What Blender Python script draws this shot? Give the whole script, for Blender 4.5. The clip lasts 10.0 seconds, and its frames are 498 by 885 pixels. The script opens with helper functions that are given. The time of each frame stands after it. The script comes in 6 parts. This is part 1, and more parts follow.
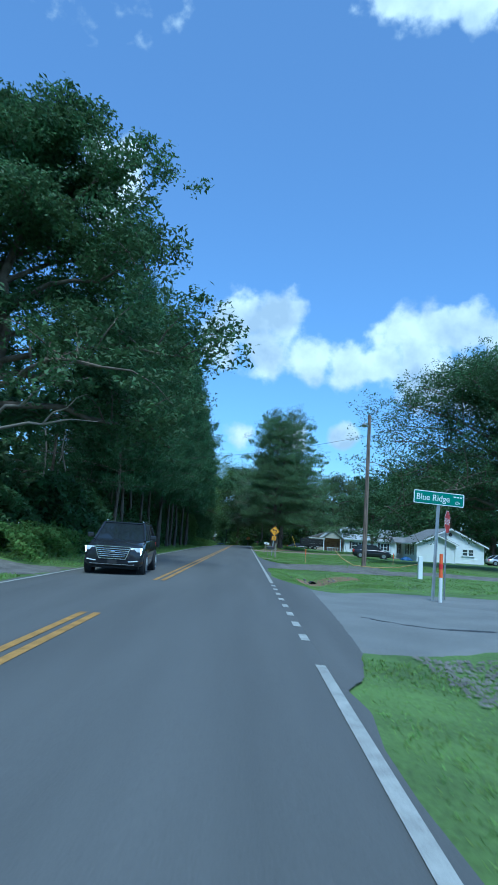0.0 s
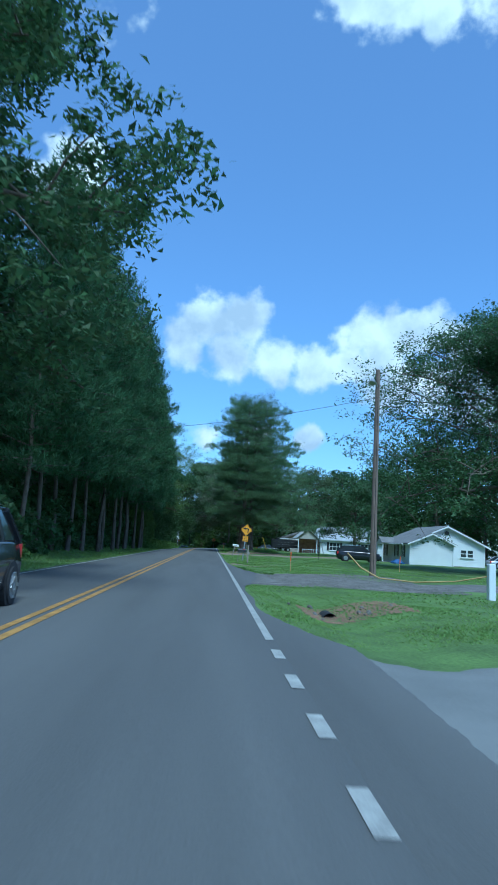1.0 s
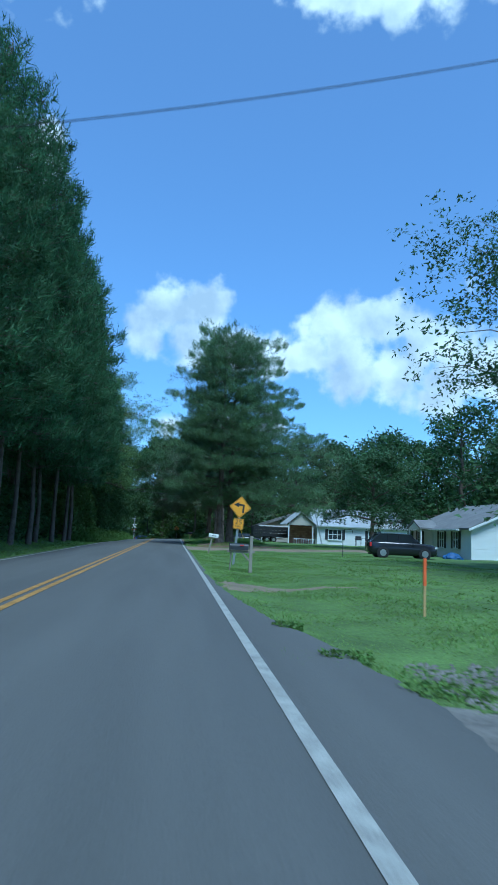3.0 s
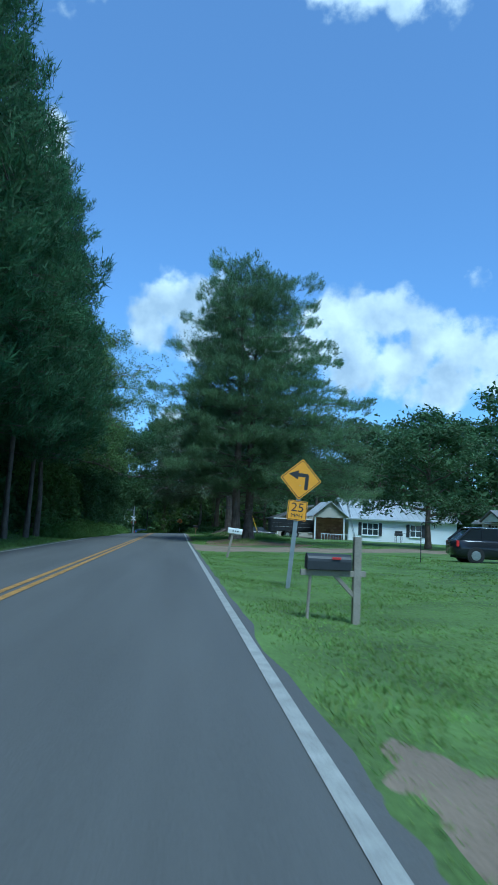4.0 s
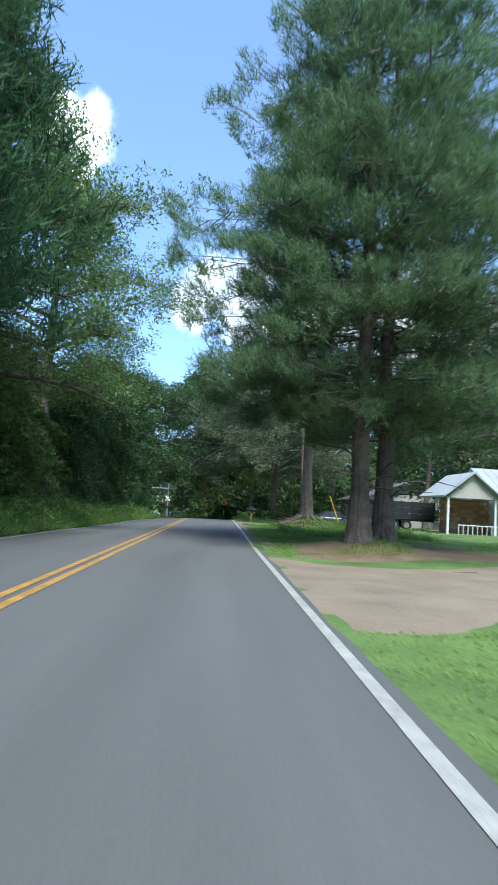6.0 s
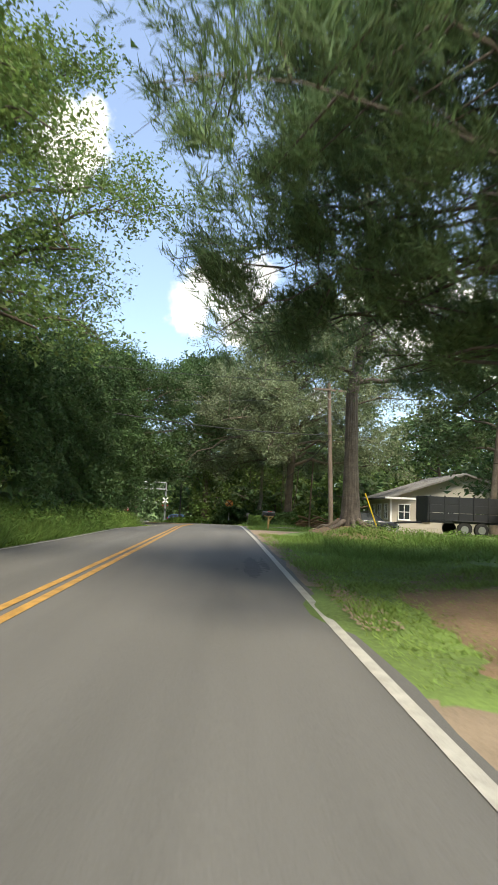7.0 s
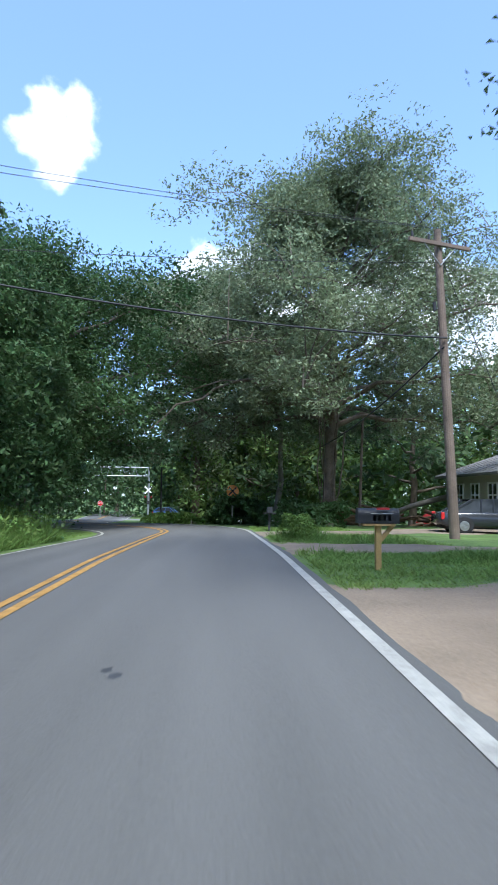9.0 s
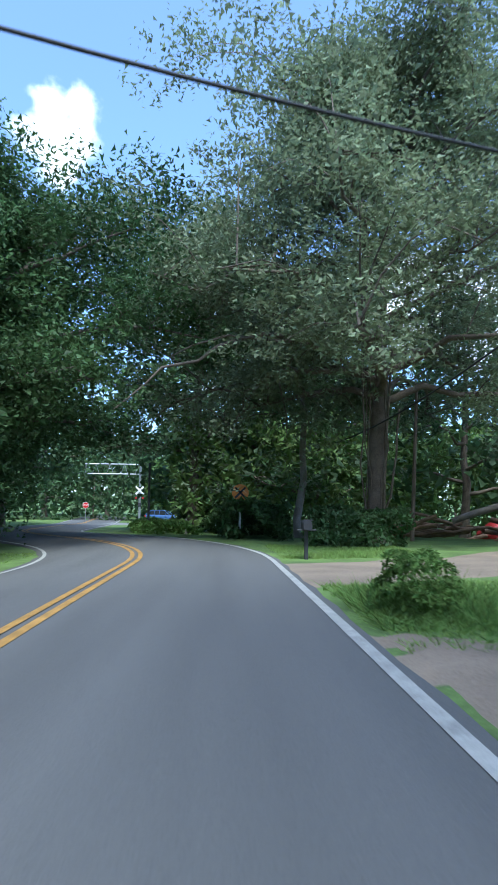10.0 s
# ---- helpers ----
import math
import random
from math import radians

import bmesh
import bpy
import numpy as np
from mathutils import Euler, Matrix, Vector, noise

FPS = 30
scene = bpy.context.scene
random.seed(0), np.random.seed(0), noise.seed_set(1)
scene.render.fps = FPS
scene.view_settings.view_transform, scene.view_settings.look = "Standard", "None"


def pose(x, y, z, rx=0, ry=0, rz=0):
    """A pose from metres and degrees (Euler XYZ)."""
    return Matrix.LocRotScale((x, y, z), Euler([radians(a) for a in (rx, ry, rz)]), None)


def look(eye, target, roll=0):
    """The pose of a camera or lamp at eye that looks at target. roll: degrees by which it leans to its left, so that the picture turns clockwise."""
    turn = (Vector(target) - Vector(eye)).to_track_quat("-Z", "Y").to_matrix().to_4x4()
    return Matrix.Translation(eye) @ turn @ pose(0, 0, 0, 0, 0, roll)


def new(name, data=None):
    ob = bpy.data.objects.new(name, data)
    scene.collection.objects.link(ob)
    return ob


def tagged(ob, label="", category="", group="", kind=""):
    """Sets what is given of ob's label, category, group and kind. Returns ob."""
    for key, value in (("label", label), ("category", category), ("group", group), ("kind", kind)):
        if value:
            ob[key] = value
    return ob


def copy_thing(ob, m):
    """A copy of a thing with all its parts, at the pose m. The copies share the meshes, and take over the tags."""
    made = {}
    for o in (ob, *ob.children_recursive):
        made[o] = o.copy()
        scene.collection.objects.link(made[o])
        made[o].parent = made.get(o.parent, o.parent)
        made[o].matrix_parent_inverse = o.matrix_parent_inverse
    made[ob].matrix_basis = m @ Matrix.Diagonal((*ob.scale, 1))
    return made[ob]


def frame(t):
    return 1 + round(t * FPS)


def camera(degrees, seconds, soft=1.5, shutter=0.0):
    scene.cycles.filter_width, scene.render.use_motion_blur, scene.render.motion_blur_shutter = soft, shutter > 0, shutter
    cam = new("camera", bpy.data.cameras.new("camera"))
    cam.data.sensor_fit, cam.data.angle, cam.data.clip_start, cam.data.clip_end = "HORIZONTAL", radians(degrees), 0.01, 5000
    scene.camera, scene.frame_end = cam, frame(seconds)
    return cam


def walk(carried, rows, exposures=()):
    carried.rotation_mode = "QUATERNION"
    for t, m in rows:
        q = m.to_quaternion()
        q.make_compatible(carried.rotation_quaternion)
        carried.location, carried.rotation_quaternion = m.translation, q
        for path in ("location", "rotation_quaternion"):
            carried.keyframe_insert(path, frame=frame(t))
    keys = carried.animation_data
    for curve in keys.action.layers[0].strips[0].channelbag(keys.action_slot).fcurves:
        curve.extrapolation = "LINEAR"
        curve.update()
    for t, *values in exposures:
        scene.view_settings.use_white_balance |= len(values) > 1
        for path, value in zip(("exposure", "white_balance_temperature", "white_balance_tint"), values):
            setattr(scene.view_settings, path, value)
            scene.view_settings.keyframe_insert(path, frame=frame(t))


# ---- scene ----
cam = camera(41.7, 10.0, 1.0, 0.18)

PATH = [
    (0, (-0.278, 0.906, 1.362), (-0.287, 2.885, 1.654), 3.8),
    (0.5, (-0.259, 7.45, 1.338), (-0.222, 9.427, 1.638), 3.2),
    (1, (-0.212, 14.011, 1.276), (-0.116, 15.985, 1.58), 3.3),
    (1.5, (-0.133, 20.462, 1.28), (-0.031, 22.43, 1.62), 2.9),
    (2, (-0.132, 26.903, 1.205), (-0.029, 28.871, 1.546), 3.1),
    (2.5, (-0.206, 33.419, 1.177), (-0.088, 35.391, 1.486), 2.9),
    (3, (-0.23, 40.026, 1.222), (-0.016, 41.995, 1.497), 2.5),
    (3.2, (-0.271, 42.754, 1.231), (-0.049, 44.724, 1.493), 2.1),
    (4.3, (-0.146, 58.198, 1.178), (0.058, 60.171, 1.426), 2.9),
    (4.5, (-0.189, 60.873, 1.168), (0.07, 62.844, 1.387), 2.8),
    (5, (-0.275, 67.277, 1.205), (-0.023, 69.256, 1.345), 2.5),
    (5.5, (-0.345, 73.468, 1.136), (-0.13, 75.453, 1.263), 3.1),
    (6, (-0.497, 79.68, 1.163), (-0.412, 81.668, 1.358), 3.5),
    (6.2, (-0.522, 82.17, 1.177), (-0.472, 84.161, 1.365), 3.6),
    (7.3, (-0.603, 95.857, 1.173), (-0.514, 97.844, 1.388), 2.2),
    (7.5, (-0.556, 98.33, 1.17), (-0.467, 100.315, 1.401), 2.0),
    (8, (-0.463, 104.487, 1.221), (-0.369, 106.473, 1.437), 1.3),
    (8.5, (-0.533, 110.429, 1.184), (-0.417, 112.418, 1.36), 1.3),
    (9, (-0.514, 116.012, 1.209), (-0.425, 118.004, 1.372), 0.7),
    (9.5, (-0.536, 121.399, 1.272), (-0.456, 123.391, 1.436), 0.7),
    (10, (-0.607, 126.76, 1.33), (-0.521, 128.752, 1.494), 0.9),
]
walk(cam, [(t, look(eye, aim, roll)) for t, eye, aim, roll in PATH],
     [(0.0, 0.25, 4550, -11), (3.2, 0.25, 4500, -11), (4.5, 0.15, 4750, -12), (5.0, 0.6, 5100, -8), (5.5, 1.0, 5600, -2), (6.2, 1.2, 5850, 0),
      (7.5, 1.5, 8500, 8), (8.0, 1.75, 8300, 10), (8.5, 1.48, 6700, 11), (9.0, 1.3, 5650, 6), (9.5, 1.22, 5400, 3), (10.0, 1.3, 5300, 3)])

# ---- world and sun ----
SUN_AZ, SUN_EL = 170.0, 60.0      # degrees: azimuth clockwise from +y, elevation


def direction(az, el):
    a, e = radians(az), radians(el)
    return (math.sin(a) * math.cos(e), math.cos(a) * math.cos(e), math.sin(e))


def make_world():
    w = bpy.data.worlds.new("sky")
    scene.world = w
    w.use_nodes = True
    nt = w.node_tree
    n, ln = nt.nodes, nt.links
    n.clear()
    out, bg = n.new("ShaderNodeOutputWorld"), n.new("ShaderNodeBackground")
    sky = n.new("ShaderNodeTexSky")
    sky.sky_type, sky.sun_disc = "NISHITA", False
    sky.sun_elevation, sky.sun_rotation = radians(SUN_EL), radians(SUN_AZ)
    sky.air_density, sky.dust_density, sky.ozone_density = 1.0, 0.6, 1.6
    tc = n.new("ShaderNodeTexCoord")
    # cumulus banks: centre azimuth, elevation and radius in degrees
    puffs = [(-1.6, 19.0, 2.6), (1.8, 19.4, 2.5), (-3.4, 17.0, 2.4), (0.6, 16.6, 2.8), (4.6, 15.8, 2.3), (8.2, 15.4, 2.3),
             (11.2, 16.0, 2.6), (12.8, 18.6, 2.3), (15.6, 18.6, 2.6), (18.4, 18.4, 2.5), (14.6, 15.8, 3.0), (21.0, 16.6, 2.6),
             (24.0, 15.4, 2.6), (27.5, 14.6, 2.8), (31.0, 14.0, 3.0), (25.4, 21.0, 1.1), (-1.0, 9.0, 1.5), (3.6, 9.0, 1.4), (8.0, 9.4, 1.3),
             (-15.4, 30.2, 1.9), (-13.2, 30.6, 1.6), (-13.6, 28.4, 2.2), (-16.8, 28.2, 1.8), (-14.8, 26.2, 1.7), (-16.2, 41.0, 2.6), (-10.9, 40.2, 2.0),
             (-20.5, 41.5, 2.6), (1.3, 39.7, 0.9), (10.8, 43.2, 2.6), (14.6, 42.6, 2.8), (18.6, 42.4, 2.6), (23.0, 42.8, 2.8), (28.0, 43.5, 3.0),
             (15.0, 13.6, 2.6), (19.0, 14.0, 3.0), (23.0, 12.6, 2.8), (-38, 24, 7), (48, 22, 8), (75, 30, 9), (-70, 20, 9), (120, 25, 12), (170, 30, 12), (-130, 28, 12)]
    warp = n.new("ShaderNodeTexNoise")
    warp.inputs["Scale"].default_value, warp.inputs["Detail"].default_value = 30.0, 6.0
    ln.new(tc.outputs["Generated"], warp.inputs["Vector"])
    best = None
    for az, el, r in puffs:
        d = n.new("ShaderNodeVectorMath")
        d.operation = "DISTANCE"
        d.inputs[1].default_value = direction(az, el)
        ln.new(tc.outputs["Generated"], d.inputs[0])
        m = n.new("ShaderNodeMath")
        m.operation, m.use_clamp = "MULTIPLY_ADD", False
        m.inputs[1].default_value, m.inputs[2].default_value = -1.0 / radians(r), 1.0
        ln.new(d.outputs["Value"], m.inputs[0])
        if (el > 35 and az < 5) or r < 1.2:   # thin wisps and scraps
            thin = n.new("ShaderNodeMath")
            thin.operation = "MINIMUM"
            thin.inputs[1].default_value = -0.16 if el > 35 else 0.04
            ln.new(m.outputs[0], thin.inputs[0])
            m = thin
        if best:
            x = n.new("ShaderNodeMath")
            x.operation = "SMOOTH_MAX"
            x.inputs[2].default_value = 0.25
            ln.new(best, x.inputs[0])
            ln.new(m.outputs[0], x.inputs[1])
            best = x.outputs[0]
        else:
            best = m.outputs[0]
    add = n.new("ShaderNodeMath")
    add.operation = "MULTIPLY_ADD"
    add.inputs[1].default_value = 1.7
    ln.new(warp.outputs["Fac"], add.inputs[0])
    ln.new(best, add.inputs[2])
    mask = n.new("ShaderNodeMapRange")
    mask.interpolation_type = "SMOOTHSTEP"
    mask.inputs["From Min"].default_value, mask.inputs["From Max"].default_value = 0.76, 1.36
    ln.new(add.outputs[0], mask.inputs["Value"])
    # inner shading of the clouds: grey-blue folds, brighter crests
    fold = n.new("ShaderNodeTexNoise")
    fold.inputs["Scale"].default_value, fold.inputs["Detail"].default_value = 14.0, 5.0
    ln.new(tc.outputs["Generated"], fold.inputs["Vector"])
    ramp = n.new("ShaderNodeValToRGB")
    ramp.color_ramp.elements[0].position, ramp.color_ramp.elements[0].color = 0.34, (0.56, 0.61, 0.71, 1)
    ramp.color_ramp.elements[1].position, ramp.color_ramp.elements[1].color = 0.62, (1.0, 1.0, 1.0, 1)
    ln.new(fold.outputs["Fac"], ramp.inputs["Fac"])
    gain = n.new("ShaderNodeVectorMath")
    gain.operation = "SCALE"
    gain.inputs["Scale"].default_value = CLOUD
    ln.new(ramp.outputs["Color"], gain.inputs[0])
    mix = n.new("ShaderNodeMixRGB")
    ln.new(mask.outputs["Result"], mix.inputs["Fac"])
    deep = n.new("ShaderNodeMixRGB")
    deep.blend_type = "MULTIPLY"
    deep.inputs["Fac"].default_value = 1.0
    deep.inputs["Color2"].default_value = (0.86, 0.95, 1.12, 1)
    ln.new(sky.outputs["Color"], deep.inputs["Color1"])
    haze = n.new("ShaderNodeMixRGB")
    haze.inputs["Fac"].default_value = 0.2
    haze.inputs["Color2"].default_value = (3.1, 3.7, 5.2, 1)
    ln.new(deep.outputs["Color"], haze.inputs["Color1"])
    ln.new(haze.outputs["Color"], mix.inputs["Color1"])
    ln.new(gain.outputs["Vector"], mix.inputs["Color2"])
    ln.new(mix.outputs["Color"], bg.inputs["Color"])
    bg.inputs["Strength"].default_value = SKY
    ln.new(bg.outputs["Background"], out.inputs["Surface"])


SKY, CLOUD = 0.13, 6.3
make_world()
sun = new("sun", bpy.data.lights.new("sun", "SUN"))
sun.data.energy, sun.data.angle, sun.data.color = 2.7, radians(20), (1.0, 0.95, 0.87)
sun.matrix_world = look(Vector(direction(SUN_AZ, SUN_EL)) * 100, (0, 0, 0))


# ---- materials ----
def mat(name, base, rough=0.8, dark=0.6, light=1.35, scale=3.0, fine=40.0, bump=0.3, metal=0.0, island=0.0, leaf=0.0, spec=0.5, obj_random=0.0, detail=6.0, stretch=1.0):
    """A procedural surface: two scales of colour variation, fine relief; island: hue change per piece; leaf: light that shines through."""
    m = bpy.data.materials.new(name)
    m.use_nodes = True
    nt = m.node_tree
    n, ln = nt.nodes, nt.links
    b = n["Principled BSDF"]
    b.inputs["Roughness"].default_value, b.inputs["Metallic"].default_value = rough, metal
    b.inputs["Specular IOR Level"].default_value = spec
    geo = n.new("ShaderNodeNewGeometry")
    big, small = n.new("ShaderNodeTexNoise"), n.new("ShaderNodeTexNoise")
    big.inputs["Scale"].default_value, big.inputs["Detail"].default_value = scale, detail
    small.inputs["Scale"].default_value, small.inputs["Detail"].default_value = fine, 4.0
    ln.new(geo.outputs["Position"], small.inputs["Vector"])
    along = n.new("ShaderNodeMapping")
    along.inputs["Scale"].default_value = (1.0, stretch, 1.0)
    ln.new(geo.outputs["Position"], along.inputs["Vector"])
    ln.new(along.outputs["Vector"], big.inputs["Vector"])
    ramp = n.new("ShaderNodeValToRGB")
    e = ramp.color_ramp.elements
    e[0].position, e[1].position = 0.3, 0.72
    e[0].color = (*[c * dark for c in base], 1)
    e[1].color = (*[min(1, c * light) for c in base], 1)
    blend = n.new("ShaderNodeMath")
    blend.operation = "MULTIPLY_ADD"
    blend.inputs[1].default_value = 0.45
    ln.new(small.outputs["Fac"], blend.inputs[0])
    half = n.new("ShaderNodeMath")
    half.operation = "MULTIPLY"
    half.inputs[1].default_value = 0.55
    ln.new(big.outputs["Fac"], half.inputs[0])
    ln.new(half.outputs[0], blend.inputs[2])
    ln.new(blend.outputs[0], ramp.inputs["Fac"])
    colour = ramp.outputs["Color"]
    if island or obj_random:
        hsv = n.new("ShaderNodeHueSaturation")
        src = geo.outputs["Random Per Island"]
        if obj_random:
            src = n.new("ShaderNodeObjectInfo").outputs["Random"]
        k = island or obj_random
        mr = n.new("ShaderNodeMapRange")
        mr.inputs["To Min"].default_value, mr.inputs["To Max"].default_value = 1 - k, 1 + k
        ln.new(src, mr.inputs["Value"])
        mh = n.new("ShaderNodeMapRange")
        mh.inputs["To Min"].default_value, mh.inputs["To Max"].default_value = 0.5 - 0.05 * k, 0.5 + 0.05 * k
        ln.new(src, mh.inputs["Value"])
        ln.new(mr.outputs["Result"], hsv.inputs["Value"])
        ln.new(mh.outputs["Result"], hsv.inputs["Hue"])
        ln.new(colour, hsv.inputs["Color"])
        colour = hsv.outputs["Color"]
    ln.new(colour, b.inputs["Base Color"])
    if bump:
        bp = n.new("ShaderNodeBump")
        bp.inputs["Strength"].default_value, bp.inputs["Distance"].default_value = bump, 0.02
        ln.new(small.outputs["Fac"], bp.inputs["Height"])
        ln.new(bp.outputs["Normal"], b.inputs["Normal"])
    if leaf:
        tr = n.new("ShaderNodeBsdfTranslucent")
        ln.new(colour, tr.inputs["Color"])
        mx = n.new("ShaderNodeMixShader")
        mx.inputs["Fac"].default_value = leaf
        ln.new(b.outputs["BSDF"], mx.inputs[1])
        ln.new(tr.outputs["BSDF"], mx.inputs[2])
        ln.new(mx.outputs["Shader"], n["Material Output"].inputs["Surface"])
    return m


ASPHALT = mat("asphalt", (0.110, 0.108, 0.103), 0.85, 0.72, 1.3, 1.1, 60, 0.5, stretch=0.07)
OLD_ASPHALT = mat("old asphalt", (0.189, 0.189, 0.180), 0.9, 0.7, 1.3, 0.6, 50, 0.6)
GRAVEL = mat("gravel", (0.150, 0.139, 0.125), 0.95, 0.35, 1.7, 1.6, 16, 1.0)
DIRT = mat("sandy dirt", (0.248, 0.191, 0.136), 0.95, 0.6, 1.3, 0.8, 30, 0.8)
STRAW = mat("pine straw", (0.17, 0.115, 0.07), 0.95, 0.5, 1.5, 1.2, 30, 0.9)
PUDDLE = mat("muddy water", (0.10, 0.085, 0.065), 0.05, 0.9, 1.1, 2, 20, 0.0, spec=0.6)
LINE_WHITE = mat("worn white paint", (0.405, 0.396, 0.361), 0.7, 0.5, 1.25, 5, 50, 0.3)
LINE_YELLOW = mat("worn yellow paint", (0.44, 0.245, 0.06), 0.7, 0.4, 1.3, 4, 45, 0.3)
SEAL = mat("tar patch", (0.036, 0.037, 0.039), 0.7, 0.6, 1.6, 2.0, 40, 0.4)
TURF = mat("turf", (0.10, 0.158, 0.037), 0.95, 0.38, 1.75, 0.7, 18, 0.9)
BLADE = mat("grass blade", (0.23, 0.33, 0.09), 0.8, 0.7, 1.35, 0.4, 3.0, 0, island=0.3, leaf=0.42, spec=0.2)
WEED = mat("weed leaf", (0.16, 0.25, 0.065), 0.8, 0.7, 1.3, 0.6, 3.0, 0, island=0.3, leaf=0.42, spec=0.2)
LEAF = mat("broad leaf", (0.09, 0.148, 0.06), 0.6, 0.6, 1.45, 0.25, 2.0, 0, island=0.35, leaf=0.42, spec=0.35)
LEAF_GREY = mat("grey-green leaf", (0.21, 0.25, 0.14), 0.65, 0.65, 1.4, 0.22, 2.0, 0, island=0.35, leaf=0.42, spec=0.35)
LEAF_BRIGHT = mat("bright leaf", (0.15, 0.225, 0.065), 0.6, 0.6, 1.4, 0.3, 2.0, 0, island=0.35, leaf=0.42, spec=0.35)
LEAF_OLIVE = mat("olive leaf", (0.135, 0.178, 0.082), 0.6, 0.6, 1.45, 0.25, 2.0, 0, island=0.35, leaf=0.42, spec=0.35)
LEAF_VINE = mat("vine leaf", (0.078, 0.134, 0.048), 0.6, 0.5, 1.5, 0.3, 2.0, 0, island=0.35, leaf=0.42, spec=0.3)
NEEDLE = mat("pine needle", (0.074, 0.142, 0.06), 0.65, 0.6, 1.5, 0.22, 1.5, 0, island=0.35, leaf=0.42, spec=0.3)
# brighter copy of the needle colour: the lit look is put into the colour
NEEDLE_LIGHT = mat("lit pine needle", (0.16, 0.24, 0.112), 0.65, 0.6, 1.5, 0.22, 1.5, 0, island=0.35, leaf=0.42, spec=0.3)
BARK = mat("grey-brown bark", (0.14, 0.11, 0.085), 0.95, 0.45, 1.6, 2.5, 22, 1.0)
PINE_BARK = mat("pine bark", (0.125, 0.103, 0.086), 0.95, 0.45, 1.6, 3.0, 18, 1.0)
BARK_PALE = mat("pale bark", (0.30, 0.26, 0.22), 0.95, 0.6, 1.4, 2.5, 22, 0.8)
POLE_WOOD = mat("weathered pole wood", (0.19, 0.14, 0.11), 0.9, 0.6, 1.4, 1.5, 30, 0.6)
STEEL = mat("galvanised steel", (0.42, 0.43, 0.44), 0.45, 0.8, 1.15, 6, 60, 0.1, metal=0.8)
SIGN_YELLOW = mat("yellow sign sheet", (0.80, 0.36, 0.012), 0.45, 0.93, 1.05, 5, 60, 0.02)
SIGN_BLACK = mat("black sign ink", (0.03, 0.03, 0.032), 0.5, 0.9, 1.1, 5, 60, 0.02)
SIGN_GREEN = mat("green sign sheet", (0.02, 0.17, 0.11), 0.45, 0.93, 1.05, 5, 60, 0.02)
SIGN_WHITE = mat("white sign sheet", (0.80, 0.80, 0.80), 0.45, 0.95, 1.03, 5, 60, 0.02)
SIGN_RED = mat("red sign sheet", (0.55, 0.02, 0.02), 0.45, 0.9, 1.08, 5, 60, 0.02)
SIGN_ORANGE = mat("faded orange sign sheet", (0.70, 0.24, 0.04), 0.5, 0.85, 1.1, 5, 60, 0.03)
WHITE_PAINT = mat("white siding paint", (0.78, 0.79, 0.80), 0.6, 0.92, 1.03, 0.8, 30, 0.1)
BEIGE_PAINT = mat("beige siding paint", (0.47, 0.44, 0.38), 0.7, 0.85, 1.06, 0.8, 30, 0.1)
SHINGLE = mat("grey shingles", (0.19, 0.185, 0.18), 0.95, 0.7, 1.3, 1.0, 25, 0.8)
METAL_ROOF = mat("grey metal roof", (0.50, 0.51, 0.52), 0.5, 0.8, 1.15, 0.8, 30, 0.1, metal=0.3)
BRICK = mat("red brick", (0.46, 0.24, 0.17), 0.9, 0.75, 1.25, 3, 60, 0.4, obj_random=0.25)
SHUTTER = mat("black shutter paint", (0.03, 0.03, 0.035), 0.6, 0.85, 1.2, 3, 40, 0.1)
CAR_DARK = mat("charcoal car paint", (0.022, 0.024, 0.030), 0.12, 0.95, 1.05, 1, 30, 0)
CAR_BLUE = mat("blue car paint", (0.05, 0.10, 0.22), 0.25, 0.95, 1.05, 1, 30, 0)
CAR_SILVER = mat("silver car paint", (0.52, 0.53, 0.54), 0.25, 0.95, 1.05, 1, 30, 0, metal=0.4)
CAR_GREY = mat("dark grey car paint", (0.035, 0.038, 0.045), 0.16, 0.95, 1.05, 1, 30, 0)
CAR_GLASS = mat("dark car glass", (0.02, 0.024, 0.028), 0.06, 0.95, 1.05, 1, 30, 0, spec=0.8)
RUBBER = mat("tyre rubber", (0.025, 0.025, 0.027), 0.9, 0.8, 1.2, 5, 60, 0.2)
CHROME = mat("chrome", (0.65, 0.66, 0.68), 0.18, 0.95, 1.03, 5, 60, 0, metal=1.0)
LAMP_LIT = mat("lit running lamp", (0.9, 0.92, 0.95), 0.2, 0.95, 1.03, 5, 60, 0)
LAMP_LIT.node_tree.nodes["Principled BSDF"].inputs["Emission Color"].default_value = (0.9, 0.95, 1.0, 1)
LAMP_LIT.node_tree.nodes["Principled BSDF"].inputs["Emission Strength"].default_value = 2.5
LAMP_GLASS = mat("headlight lens", (0.75, 0.78, 0.82), 0.12, 0.95, 1.03, 5, 60, 0)
TRAILER_BLACK = mat("black trailer paint", (0.025, 0.026, 0.03), 0.5, 0.8, 1.25, 2, 40, 0.1)
WINDOW_GLASS = mat("window glass", (0.035, 0.045, 0.05), 0.06, 0.9, 1.1, 1, 30, 0, spec=0.8)
WOOD_RAW = mat("raw yellow timber", (0.50, 0.33, 0.14), 0.8, 0.8, 1.2, 3, 40, 0.3)
WOOD_GREY = mat("grey weathered timber", (0.28, 0.25, 0.21), 0.9, 0.7, 1.3, 3, 40, 0.4)
LOG = mat("cut log", (0.24, 0.15, 0.095), 0.95, 0.6, 1.4, 3, 40, 0.6)
RED_PAINT = mat("red paint", (0.45, 0.03, 0.03), 0.5, 0.85, 1.1, 3, 40, 0.1)
